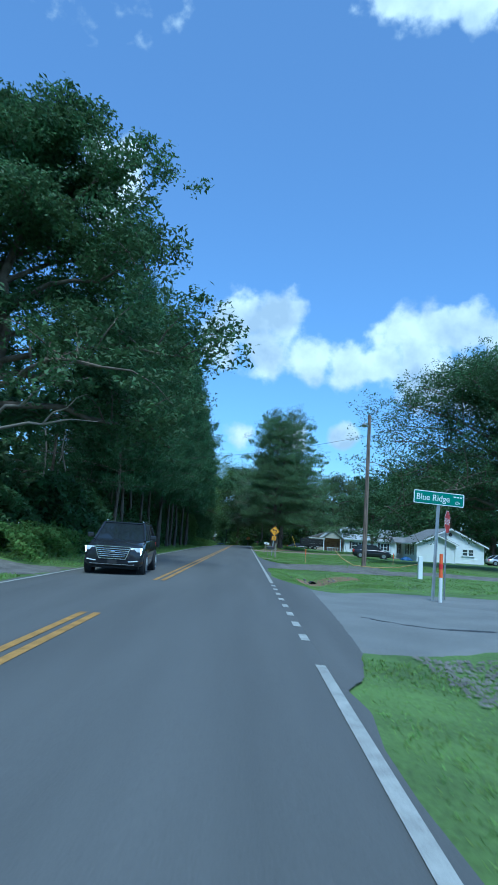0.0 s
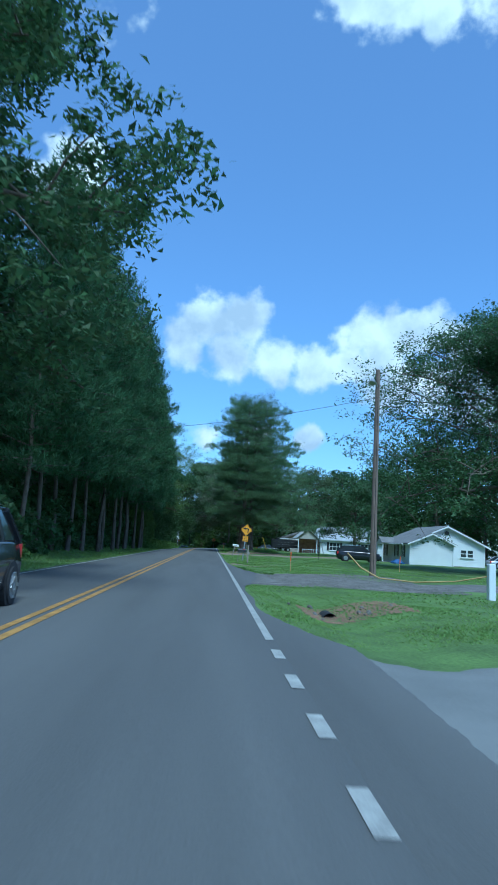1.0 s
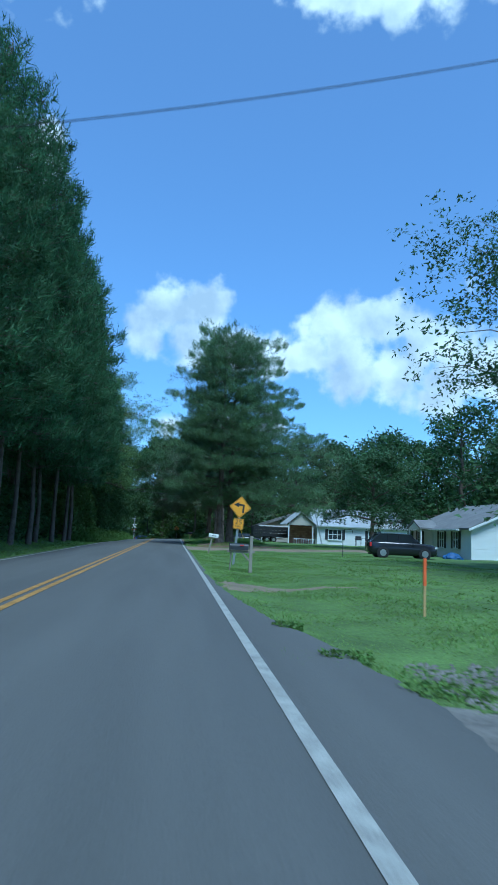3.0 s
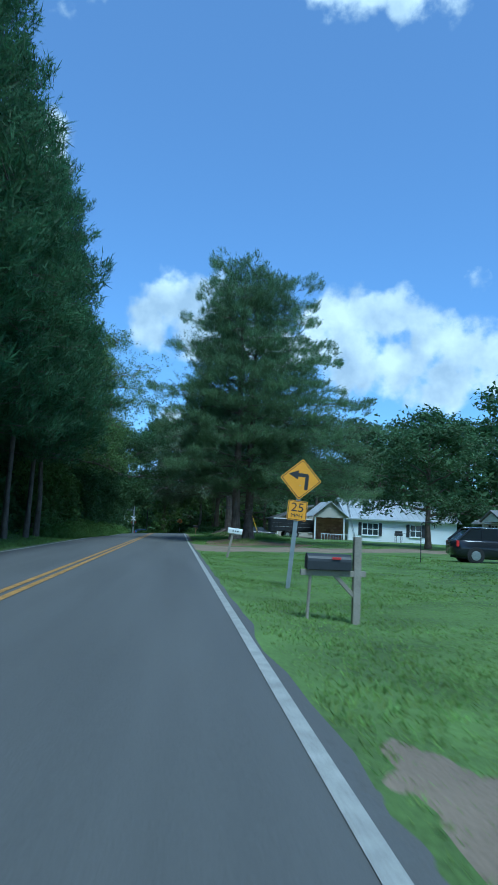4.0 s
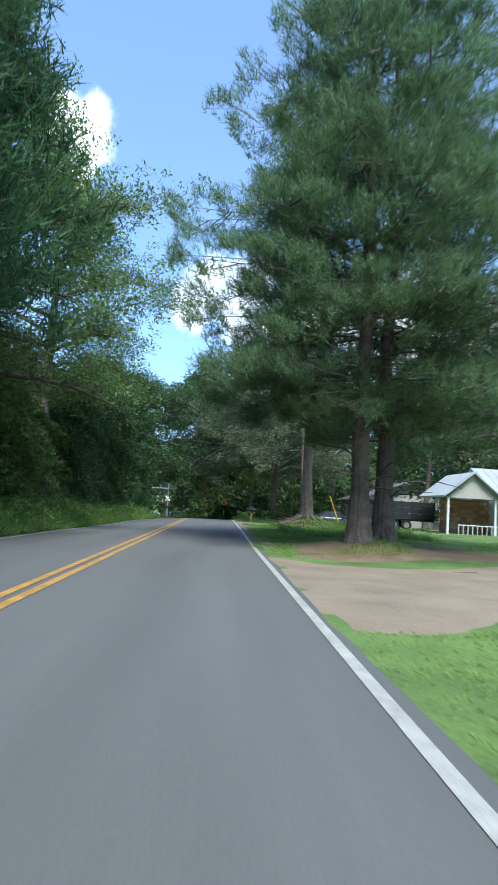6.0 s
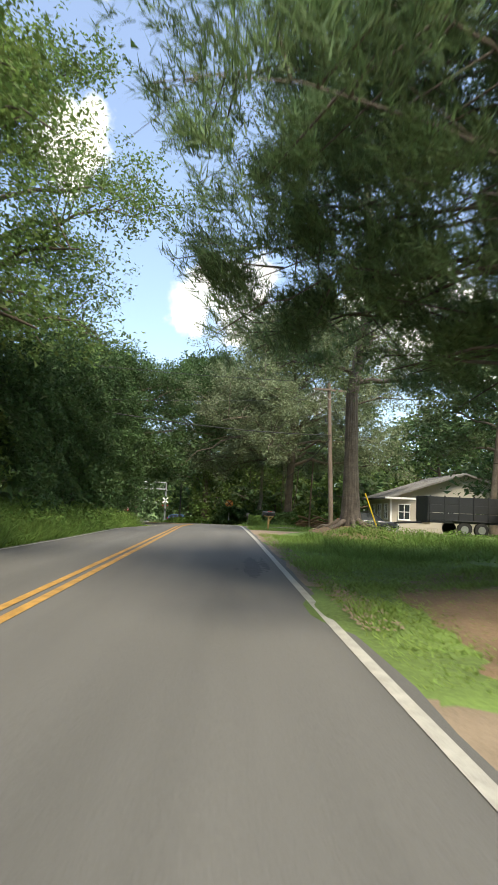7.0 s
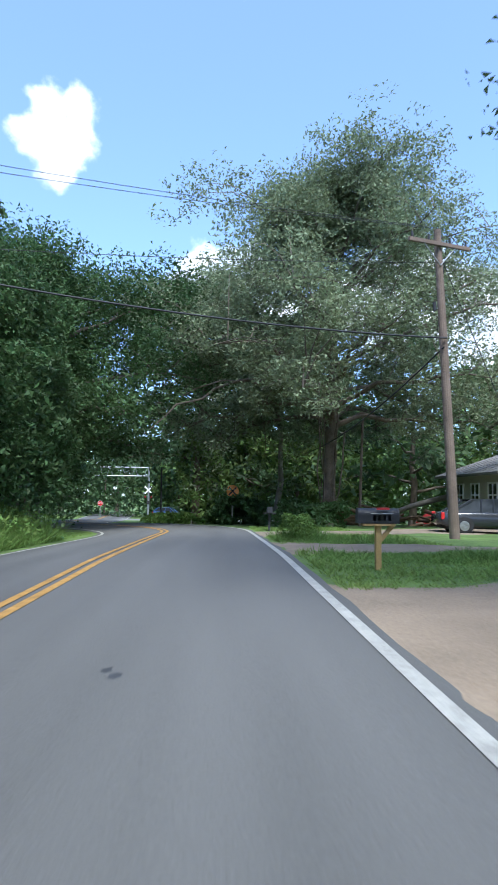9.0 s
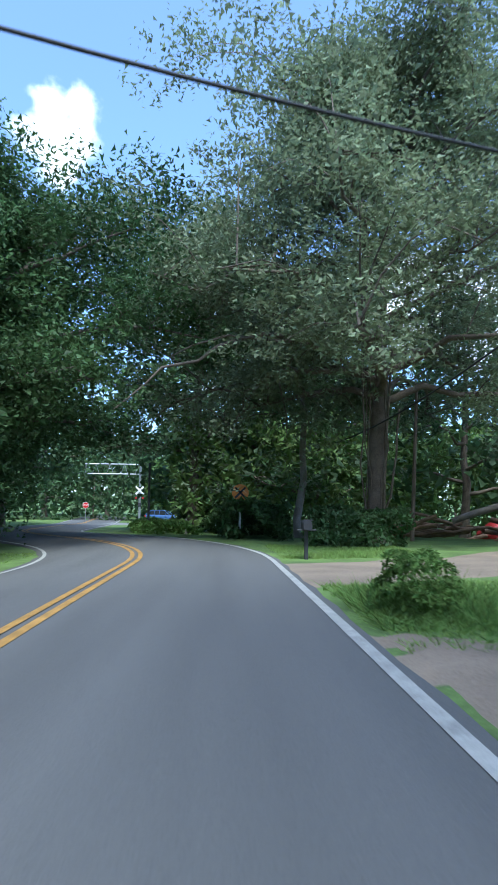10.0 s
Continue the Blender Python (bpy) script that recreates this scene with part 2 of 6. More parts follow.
CABLE = mat("black cable", (0.03, 0.03, 0.032), 0.7, 0.9, 1.1, 3, 40, 0)
YELLOW_PLASTIC = mat("yellow plastic", (0.75, 0.48, 0.03), 0.5, 0.9, 1.08, 3, 40, 0)
ORANGE_PLASTIC = mat("orange plastic", (0.75, 0.13, 0.03), 0.5, 0.9, 1.08, 3, 40, 0)
WHITE_PLASTIC = mat("white plastic", (0.72, 0.72, 0.70), 0.5, 0.9, 1.05, 3, 40, 0)
CONCRETE = mat("concrete", (0.33, 0.32, 0.30), 0.9, 0.75, 1.2, 2, 40, 0.3)
TARP = mat("blue tarp", (0.03, 0.09, 0.25), 0.6, 0.8, 1.2, 4, 40, 0.3)


# ---- building blocks ----
def mesh_np(name, verts, faces, smooth=False):
    """A mesh from arrays: verts n x 3, faces m x 3 or m x 4."""
    me = bpy.data.meshes.new(name)
    v, f = np.asarray(verts, np.float32), np.asarray(faces, np.int32)
    me.vertices.add(len(v))
    me.vertices.foreach_set("co", v.ravel())
    me.loops.add(f.size)
    me.loops.foreach_set("vertex_index", f.ravel())
    me.polygons.add(len(f))
    me.polygons.foreach_set("loop_start", np.arange(0, f.size, f.shape[1], dtype=np.int32))
    if smooth:
        me.polygons.foreach_set("use_smooth", np.ones(len(f), bool))
    me.update(calc_edges=True)
    return me


def thing(name, label, category, m=None, group="", kind=""):
    ob = tagged(new(name), label, category, group, kind)
    ob.empty_display_size = 0.2
    if m is not None:
        ob.matrix_world = m
    return ob


def part(name, shape, material, parent=None, label="", smooth=False):
    """Links a bmesh or a mesh as one object, under a thing or a part."""
    if isinstance(shape, bmesh.types.BMesh):
        me = bpy.data.meshes.new(name)
        shape.to_mesh(me)
        shape.free()
        if smooth:
            me.polygons.foreach_set("use_smooth", np.ones(len(me.polygons), bool))
    else:
        me = shape
    if not me.materials:
        me.materials.append(material)
    ob = new(name, me)
    ob.parent = parent
    if label:
        ob["label"] = label
    return ob


def box(centre, size, bevel=0.0, turn=None, bm=None):
    bm = bm or bmesh.new()
    made = bmesh.ops.create_cube(bm, size=1.0, matrix=Matrix.Translation(centre) @ (turn or Matrix()) @ Matrix.Diagonal((*size, 1)))
    if bevel:
        edges = list({e for v in made["verts"] for e in v.link_edges})
        bmesh.ops.bevel(bm, geom=edges, offset=bevel, segments=2, affect="EDGES", profile=0.6)
    return bm


def rod(a, b, r0, r1=None, sides=8, bm=None):
    bm = bm or bmesh.new()
    a, b = Vector(a), Vector(b)
    turn = (b - a).to_track_quat("Z", "Y").to_matrix().to_4x4()
    bmesh.ops.create_cone(bm, cap_ends=True, segments=sides, radius1=r0, radius2=r0 if r1 is None else r1, depth=(b - a).length,
                          matrix=Matrix.Translation((a + b) / 2) @ turn)
    return bm


def prism(points, depth, axis="y", bm=None):
    """An extruded outline: points (u, w) in the plane across the axis, from depth[0] to depth[1] along it."""
    bm = bm or bmesh.new()
    place = {"y": lambda u, w, d: (u, d, w), "x": lambda u, w, d: (d, u, w), "z": lambda u, w, d: (u, w, d)}[axis]
    a = [bm.verts.new(place(u, w, depth[0])) for u, w in points]
    b = [bm.verts.new(place(u, w, depth[1])) for u, w in points]
    bm.faces.new(a)
    bm.faces.new(b[::-1])
    for i in range(len(points)):
        j = (i + 1) % len(points)
        bm.faces.new((a[i], b[i], b[j], a[j]))
    bmesh.ops.recalc_face_normals(bm, faces=bm.faces)
    return bm


# ---- the lie of the land ----
def centreline():
    """The yellow line: straight, a left bend, then a right bend to the crossing."""
    p, pts, heading = Vector((-2.75, -60.0)), [], 0.0
    for length, turn in ((203.0, 0.0), (14.7, 32.0), (5.0, 0.0), (13.0, -27.0), (56.0, 0.0)):
        steps = max(1, round(length))
        for _ in range(steps):
            pts.append(tuple(p))
            heading += radians(turn) / steps
            p = p + Vector((-math.sin(heading), math.cos(heading))) * (length / steps)
    return np.array(pts)


CENTRE = centreline()


def lateral(x, y):
    """Signed distance from the yellow line, positive to the right."""
    x, y = np.broadcast_arrays(np.asarray(x, float), np.asarray(y, float))
    px, py = x.ravel(), y.ravel()
    out = np.empty(px.shape)
    tang = np.gradient(CENTRE, axis=0)
    tang /= np.linalg.norm(tang, axis=1, keepdims=True)
    for i in range(0, len(px), 4000):
        q = np.stack([px[i:i + 4000], py[i:i + 4000]], 1)
        d = q[:, None] - CENTRE[None]
        k = (d ** 2).sum(2).argmin(1)
        dd = q - CENTRE[k]
        out[i:i + 4000] = dd[:, 0] * tang[k, 1] - dd[:, 1] * tang[k, 0]
    return out.reshape(x.shape)


def smooth(v, a, b):
    t = np.clip((np.asarray(v, float) - a) / (b - a), 0, 1)
    return t * t * (3 - 2 * t)


def zr(y):
    """Height of the road along the way: level, then falling to the crossing."""
    y = np.asarray(y, float)
    return -2.0 * np.clip((y - 128) / 74.0, 0, 1) ** 1.15 - 0.35 * smooth(y, 214, 260)


def road_z(y, lat):
    bank = 0.05 * smooth(y, 96, 120) * (1 - smooth(y, 156, 172))
    return zr(y) + bank * np.asarray(lat) - 0.02 * np.abs(lat)


def gz(x, y):
    """Height of the ground."""
    x, y = np.broadcast_arrays(np.asarray(x, float), np.asarray(y, float))
    lat = lateral(x, y)
    r, l = lat - 3.9, -lat - 4.2 + 0.6 * smooth(y, 118, 142)
    z = road_z(y, np.clip(lat, -4, 4)) - 0.03
    drive = np.exp(-((y - 16.5) / 5.5) ** 4) + np.exp(-((y - 40.5) / 6.0) ** 4) + np.exp(-((y - 91) / 5.5) ** 4)
    ditch = np.exp(-((r - 1.6) / 0.9) ** 2) * (1 - np.clip(drive, 0, 1)) * (1 - smooth(y, 92, 108))
    z = z - (0.10 + 0.26 * np.exp(-((y - 31) / 5.0) ** 2)) * ditch
    z = z + 0.06 * smooth(r, 2.5, 15) * (1 - smooth(y, 108, 150)) + 0.12 * smooth(r, 1.5, 6) * smooth(y, 96, 108) * (1 - smooth(y, 122, 136))
    z = z + 0.42 * np.exp(-((x - 5.2) ** 2 + (y - 120.5) ** 2) / 4.0) + 0.36 * np.exp(-((x - 4.4) ** 2 + (y - 100.4) ** 2) / 6.0)
    z = z + 0.8 * smooth(l, 0.6, 7) * (1 - smooth(y, 150, 170)) + 1.0 * smooth(l, 0.3, 4) * smooth(y, 100, 120) * (1 - smooth(y, 146, 160))
    z = z + 0.05 * np.sin(x * 0.9 + 0.3 * y) * np.sin(y * 0.7) * smooth(np.maximum(r, l), 0.5, 3)
    z = z + 1.6 * smooth(np.hypot(x, y - 80), 150, 400)
    return z


def ground():
    xs = np.unique(np.concatenate([np.linspace(-900, -60, 12), np.arange(-60, -14, 2.0), np.arange(-14, 12, 0.4), np.arange(12, 60, 2.0), np.linspace(60, 900, 12)]))
    ys = np.unique(np.concatenate([np.linspace(-700, -40, 10), np.arange(-40, 0, 2.0), np.arange(0, 170, 0.8), np.arange(170, 260, 3.0), np.linspace(260, 1200, 12)]))
    gx, gy = np.meshgrid(xs, ys)
    v = np.stack([gx, gy, gz(gx, gy)], -1).reshape(-1, 3)
    n = len(xs)
    a = (np.arange(len(ys) - 1)[:, None] * n + np.arange(n - 1)[None]).ravel()
    return mesh_np("ground", v, np.stack([a, a + 1, a + 1 + n, a + n], 1), True)


tagged(part("ground", ground(), TURF), "mown green roadside lawn and field", "ground", kind="structure")


def ribbon(name, line, widths, lift, thick=0.0, on_road=True):
    """A strip along a line of (x, y): widths (left, right) of that line, laid on the road or the ground."""
    line = np.asarray(line, float)
    tang = np.gradient(line, axis=0)
    tang /= np.linalg.norm(tang, axis=1, keepdims=True)
    side = np.stack([tang[:, 1], -tang[:, 0]], 1)
    wl, wr = (np.broadcast_to(np.asarray(w, float), len(line)) for w in widths)
    wide = np.ptp([wl[0], wr[0]]) > 0.5
    cols = np.linspace(0, 1, 9) if wide else np.array([0.0, 1.0])
    drop = np.zeros(len(cols))
    if wide:
        cols, drop = np.r_[-0.012, cols, 1.012], np.r_[-0.1, drop, -0.1]
    p = line[:, None] + side[:, None] * (wl[:, None] + (wr - wl)[:, None] * cols[None])[..., None]
    z = road_z(p[..., 1], lateral(p[..., 0], p[..., 1])) if on_road else gz(p[..., 0], p[..., 1])
    v = np.concatenate([p, (z + lift + drop)[..., None]], -1).reshape(-1, 3)
    n = len(cols)
    a = (np.arange(len(line) - 1)[:, None] * n + np.arange(n - 1)[None]).ravel()
    return mesh_np(name, v, np.stack([a, a + 1, a + 1 + n, a + n], 1), True)


def offset_line(y0, y1, off, step=1.0):
    """A line parallel to the yellow one, for the stretch of the road between two values of its length."""
    tang = np.gradient(CENTRE, axis=0)
    tang /= np.linalg.norm(tang, axis=1, keepdims=True)
    s = np.arange(y0, y1 + 1e-6, step) + 60.0
    c = np.stack([np.interp(s, np.arange(len(CENTRE)), CENTRE[:, i]) for i in (0, 1)], 1)
    t = np.stack([np.interp(s, np.arange(len(CENTRE)), tang[:, i]) for i in (0, 1)], 1)
    return c + np.stack([t[:, 1], -t[:, 0]], 1) * (off(c[:, 1])[:, None] if callable(off) else off)


WORN = np.random.default_rng(8).normal(0, 0.03, (2, len(CENTRE)))
road = tagged(part("road", ribbon("road", CENTRE, (-3.56 + 0.62 * smooth(CENTRE[:, 1], 118, 142) + WORN[0], 3.62 + WORN[1]), 0.0), ASPHALT), "worn grey two-lane asphalt road", "road", kind="structure")


def marking(name, y0, y1, off, width, material, label, step=1.0):
    tagged(part(name, ribbon(name, offset_line(y0, y1, off, step), (-width / 2, width / 2), 0.006), material), label, "road marking", kind="structure")


for off in (-0.115, 0.115):
    marking("yellow_line", -58, 12.6, off, 0.125, LINE_YELLOW, "worn yellow centre line on the asphalt")
    marking("yellow_line", 20.5, 222, off, 0.125, LINE_YELLOW, "worn yellow centre line on the asphalt")
marking("white_edge_line", -58, 9.6, 3.46, 0.12, LINE_WHITE, "worn white edge line on the asphalt")
marking("white_edge_line", 23.6, 218, 3.46, 0.12, LINE_WHITE, "worn white edge line on the asphalt")
marking("white_edge_line", -58, 222, lambda y: -3.36 + 0.62 * smooth(y, 118, 142), 0.12, LINE_WHITE, "worn white edge line on the asphalt")
for i in range(8):
    marking("white_dash", 10.9 + i * 1.6, 11.55 + i * 1.6, 3.46, 0.13, LINE_WHITE, "short white dash across the side road", 0.325)


def patch(name, outline, lift, material, label, category, cell=0.5, rag=0.25, rim=-0.014):
    """A flat sheet on the ground inside a polygon with a ragged rim."""
    o = np.asarray(outline, float)
    rng = np.random.default_rng(len(o) + int(abs(o[0, 0]) * 7 + o[0, 1]))
    ring = []
    for a, b in zip(o, np.roll(o, -1, 0)):
        k = max(2, int(np.linalg.norm(b - a) / cell))
        for t in np.arange(k) / k:
            ring.append(a + (b - a) * t + rng.normal(0, rag, 2) * 0.4)
    ring = np.array(ring)
    lo, hi = ring.min(0), ring.max(0)
    gx, gy = np.meshgrid(np.arange(lo[0], hi[0] + cell, cell), np.arange(lo[1], hi[1] + cell, cell))

    def inside(px, py):
        c = np.zeros(px.shape, bool)
        for (x1, y1), (x2, y2) in zip(ring, np.roll(ring, -1, 0)):
            hitx = (x2 - x1) * (py - y1) / ((y2 - y1) if y2 != y1 else 1e-9) + x1
            c ^= ((y1 > py) != (y2 > py)) & (px < hitx)
        return c

    keep = inside(gx[:-1, :-1] + cell / 2, gy[:-1, :-1] + cell / 2)
    # rim corners move to the nearest place on the outline, so that the edge is no staircase
    n = gx.shape[1]
    rr, cc = np.nonzero(keep)
    a = rr * n + cc
    f = np.stack([a, a + 1, a + 1 + n, a + n], 1)
    v = np.stack([gx.ravel(), gy.ravel()], 1)
    used, inv = np.unique(f, return_inverse=True)
    count = np.bincount(inv.ravel())
    v, f = v[used], inv.reshape(f.shape)
    edge = count < 4
    seg_a, seg_d = ring, np.roll(ring, -1, 0) - ring
    for i in np.nonzero(edge)[0]:
        t = np.clip(((v[i] - seg_a) * seg_d).sum(1) / (seg_d ** 2).sum(1).clip(1e-9), 0, 1)
        q = seg_a + seg_d * t[:, None]
        v[i] = q[((q - v[i]) ** 2).sum(1).argmin()]
    on = np.abs(lateral(v[:, 0], v[:, 1])) < 3.6
    z = gz(v[:, 0], v[:, 1]) + np.where(edge, rim, lift)
    z[on] = road_z(v[on, 1], lateral(v[on, 0], v[on, 1])) + np.where(edge[on], -0.004, 0.005)
    return tagged(part(name, mesh_np(name, np.concatenate([v, z[:, None]], 1), f, True), material), label, category, kind="structure")


patch("side_road", [(1.1, 10.2), (3.4, 11.2), (20, 13.4), (60, 18.5), (60, 27.5), (20, 24.4), (8, 23.0), (2.6, 22.6), (1.5, 23.4), (1.15, 20), (1.1, 14)], 0.03, OLD_ASPHALT,
      "pale worn asphalt side road", "road", 0.22, 0.06)
patch("pothole_crack", [(2.0, 14.9), (2.5, 14.25), (3.0, 13.75), (3.6, 13.4), (4.6, 13.6), (5.4, 13.9), (4.4, 13.95), (3.5, 13.8), (2.9, 14.2), (2.4, 14.9)], 0.036, SEAL, "dark cracked strip across the pale asphalt", "road", 0.08, 0.1)
patch("asphalt_apron", [(0.76, 7.5), (1.15, 8.5), (1.45, 10.4), (1.62, 14), (1.75, 18), (1.95, 23.6), (1.5, 24.6), (1.1, 26.5), (0.76, 28.5)], 0.045, ASPHALT, "dark asphalt apron at the side road", "road", 0.1, 0.03, 0.035)
patch("gravel_driveway", [(1.15, 36.2), (3.3, 37.5), (7.6, 37.9), (14, 38.5), (30, 41), (30, 46), (14, 43.8), (9.6, 43.2), (5, 45.2), (2.2, 45.4), (1.6, 46.0), (1.15, 44)], 0.03, GRAVEL,
      "grey gravel driveway with broken asphalt lip", "driveway", 0.35, 0.2)
patch("asphalt_apron", [(0.76, 34.5), (1.2, 36.3), (1.55, 39.6), (1.7, 42), (2.0, 45.5), (1.75, 48.5), (1.35, 50.5), (1.1, 53.5), (0.92, 57), (0.76, 60)], 0.045, ASPHALT, "broken dark asphalt apron at the gravel drive", "road", 0.12, 0.07, 0.035)
patch("dirt_driveway", [(0.8, 86.0), (4, 88.2), (9, 92), (16, 97), (30, 101), (30, 105.5), (15, 101.5), (8, 97.5), (3, 95.6), (0.8, 97.0)], 0.03, DIRT,
      "pale sandy dirt driveway with puddles", "driveway")
patch("dirt_driveway", [(0.8, 117.6), (1.8, 118.6), (2.6, 120.5), (3.6, 122.3), (6, 123.6), (12, 125.5), (20, 128), (20, 131), (11, 128.6), (5, 126), (2.4, 124.4), (1.3, 124.2), (0.8, 124.8)], 0.03, DIRT,
      "brown dirt driveway with tyre ruts", "driveway")
patch("dirt_verge", [(0.8, 128.4), (1.8, 129.2), (4, 130.0), (7, 130.8), (7, 132.0), (3, 132.2), (1.6, 133.2), (0.8, 134.2)], 0.03, DIRT, "bare brown dirt track through the grass", "ground", 0.25, 0.25)
patch("dirt_driveway", [(0.75, 137.0), (3, 138.2), (8, 141), (22, 150), (22, 158), (9, 148.5), (4, 144), (0.75, 141.8)], 0.03, DIRT,
      "brown dirt driveway beside a bush", "driveway")
patch("gravel_driveway", [(-6.4, 20.5), (-12, 20), (-30, 22), (-30, 26), (-12, 25.5), (-6.4, 25.5)], 0.03, GRAVEL, "gravel drive at the wood's edge", "driveway")
patch("gravel_strip", [(1.0, 55.6), (1.6, 55.5), (2.8, 56.7), (5.0, 56.9), (5.0, 57.4), (2.6, 57.6), (1.4, 58.1), (1.0, 58.7)], 0.02, DIRT, "overgrown sandy strip in the grass", "driveway", 0.2, 0.25)
patch("cross_street", [(-14, 199.5), (-6, 198.5), (40, 196), (40, 204), (-6, 206), (-14, 207)], 0.03, OLD_ASPHALT, "pale asphalt cross street beyond the bend", "road")
patch("pine_straw", [(1.6, 97.2), (4, 97.0), (8, 98.8), (10, 101), (8.5, 104.5), (4, 106), (2.0, 103)], 0.028, STRAW, "brown pine straw under the pines", "ground", 0.35, 0.4)
for x, y, w in ((5.6, 95.4, 0.8), (7.4, 96.6, 0.6), (10.2, 97.3, 0.7)):
    patch("puddle", [(x - w, y), (x - w * 0.3, y - 0.25), (x + w, y - 0.1), (x + w * 0.5, y + 0.28)], 0.036, PUDDLE, "shallow muddy puddle on the drive", "puddle", 0.12, 0.08)
patch("dirt_verge", [(0.8, 98), (1.2, 103), (1.35, 112), (1.3, 119), (0.8, 121)], 0.02, DIRT, "bare brown dirt verge", "ground", 0.3, 0.12)
for x, y, w, l in ((0.1, 105.7, 0.24, 4.6), (0.4, 106.2, 0.12, 3.6), (-0.22, 105.6, 0.06, 2.2), (-2.38, 117.0, 0.05, 6.0), (-1.2, 120.4, 0.1, 0.5)):
    patch("tar_patch", [(x - w, y - l * 0.3), (x, y - l * 0.5), (x + w, y - l * 0.2), (x + w * 0.8, y + l * 0.35), (x + w * 0.2, y + l * 0.5), (x - w * 0.7, y + l * 0.2)], 0.012, SEAL,
          "dark ragged tar patch on the asphalt", "road", 0.07, 0.1)


patch("bark_litter", [(3.3, 117.6), (4.6, 116.9), (6.6, 117.6), (7.2, 120.5), (6.0, 122.8), (4.2, 122.6), (3.2, 120.6)], 0.03, STRAW, "brown bark and root litter on the mound", "ground", 0.3, 0.3)


# ---- trees ----
def tubes(lines, sides=6):
    """One mesh of tapered tubes: lines of (points n x 3, radii n)."""
    V, F, base = [], [], 0
    ang = np.linspace(0, 2 * np.pi, sides, endpoint=False)
    for pts, rad in lines:
        pts, rad = np.asarray(pts, float), np.asarray(rad, float)
        t = np.gradient(pts, axis=0)
        t /= np.linalg.norm(t, axis=1, keepdims=True) + 1e-9
        ref = np.where(np.abs(t[:, 2:3]) > 0.9, np.array([[1.0, 0, 0]]), np.array([[0, 0, 1.0]]))
        u = np.cross(t, ref)
        u /= np.linalg.norm(u, axis=1, keepdims=True) + 1e-9
        w = np.cross(t, u)
        ring = pts[:, None] + rad[:, None, None] * (np.cos(ang)[None, :, None] * u[:, None] + np.sin(ang)[None, :, None] * w[:, None])
        V.append(ring.reshape(-1, 3))
        n = len(pts)
        i = (np.arange(n - 1)[:, None] * sides + np.arange(sides)[None]).ravel() + base
        j = (np.arange(n - 1)[:, None] * sides + (np.arange(sides)[None] + 1) % sides).ravel() + base
        F.append(np.stack([i, j, j + sides, i + sides], 1))
        base += n * sides
    return mesh_np("limbs", np.concatenate(V), np.concatenate(F), True)


def cards(centres, size, rng, flat=0.5, long=1.7):
    """Leaf blades: slim pointed blades, one at each centre."""
    n = len(centres)
    nrm = rng.normal(size=(n, 3))
    nrm[:, 2] = np.abs(nrm[:, 2]) + flat
    nrm /= np.linalg.norm(nrm, axis=1, keepdims=True)
    a = np.cross(nrm, rng.normal(size=(n, 3)))
    a /= np.linalg.norm(a, axis=1, keepdims=True) + 1e-9
    b = np.cross(nrm, a)
    s = size * rng.uniform(0.6, 1.35, (n, 1))
    v = np.stack([centres - a * s * long / 2, centres + b * s / 2 + a * s * 0.2, centres - b * s / 2 + a * s * long / 2], 1)
    f = np.arange(n * 3).reshape(n, 3)
    return v.reshape(-1, 3), f


def needles(centres, axes, length, width, per, rng):
    """Tufts of thin three-cornered needles that fan out from twig ends."""
    n = len(centres)
    along = np.repeat(axes, per, 0)
    c = np.repeat(centres, per, 0) + along * rng.uniform(-0.9, 0.7, (n * per, 1)) * length + rng.normal(size=(n * per, 3)) * 0.1 * length
    d = along * 0.95 + rng.normal(size=(n * per, 3)) * 0.55
    d /= np.linalg.norm(d, axis=1, keepdims=True) + 1e-9
    u = np.cross(d, rng.normal(size=d.shape))
    u /= np.linalg.norm(u, axis=1, keepdims=True) + 1e-9
    L = length * rng.uniform(0.6, 1.3, (len(c), 1))
    v = np.stack([c - u * width, c + u * width, c + d * L], 1)
    return v.reshape(-1, 3), np.arange(len(c) * 3).reshape(-1, 3)


def bend(a, b, n, sag, rng, wob):
    t = np.linspace(0, 1, n)[:, None]
    p = np.asarray(a) + (np.asarray(b) - np.asarray(a)) * t
    p[:, 2] += sag * 4 * (t[:, 0] * (1 - t[:, 0]))
    p[1:-1] += rng.normal(0, wob, (max(n - 2, 0), 3))
    return p


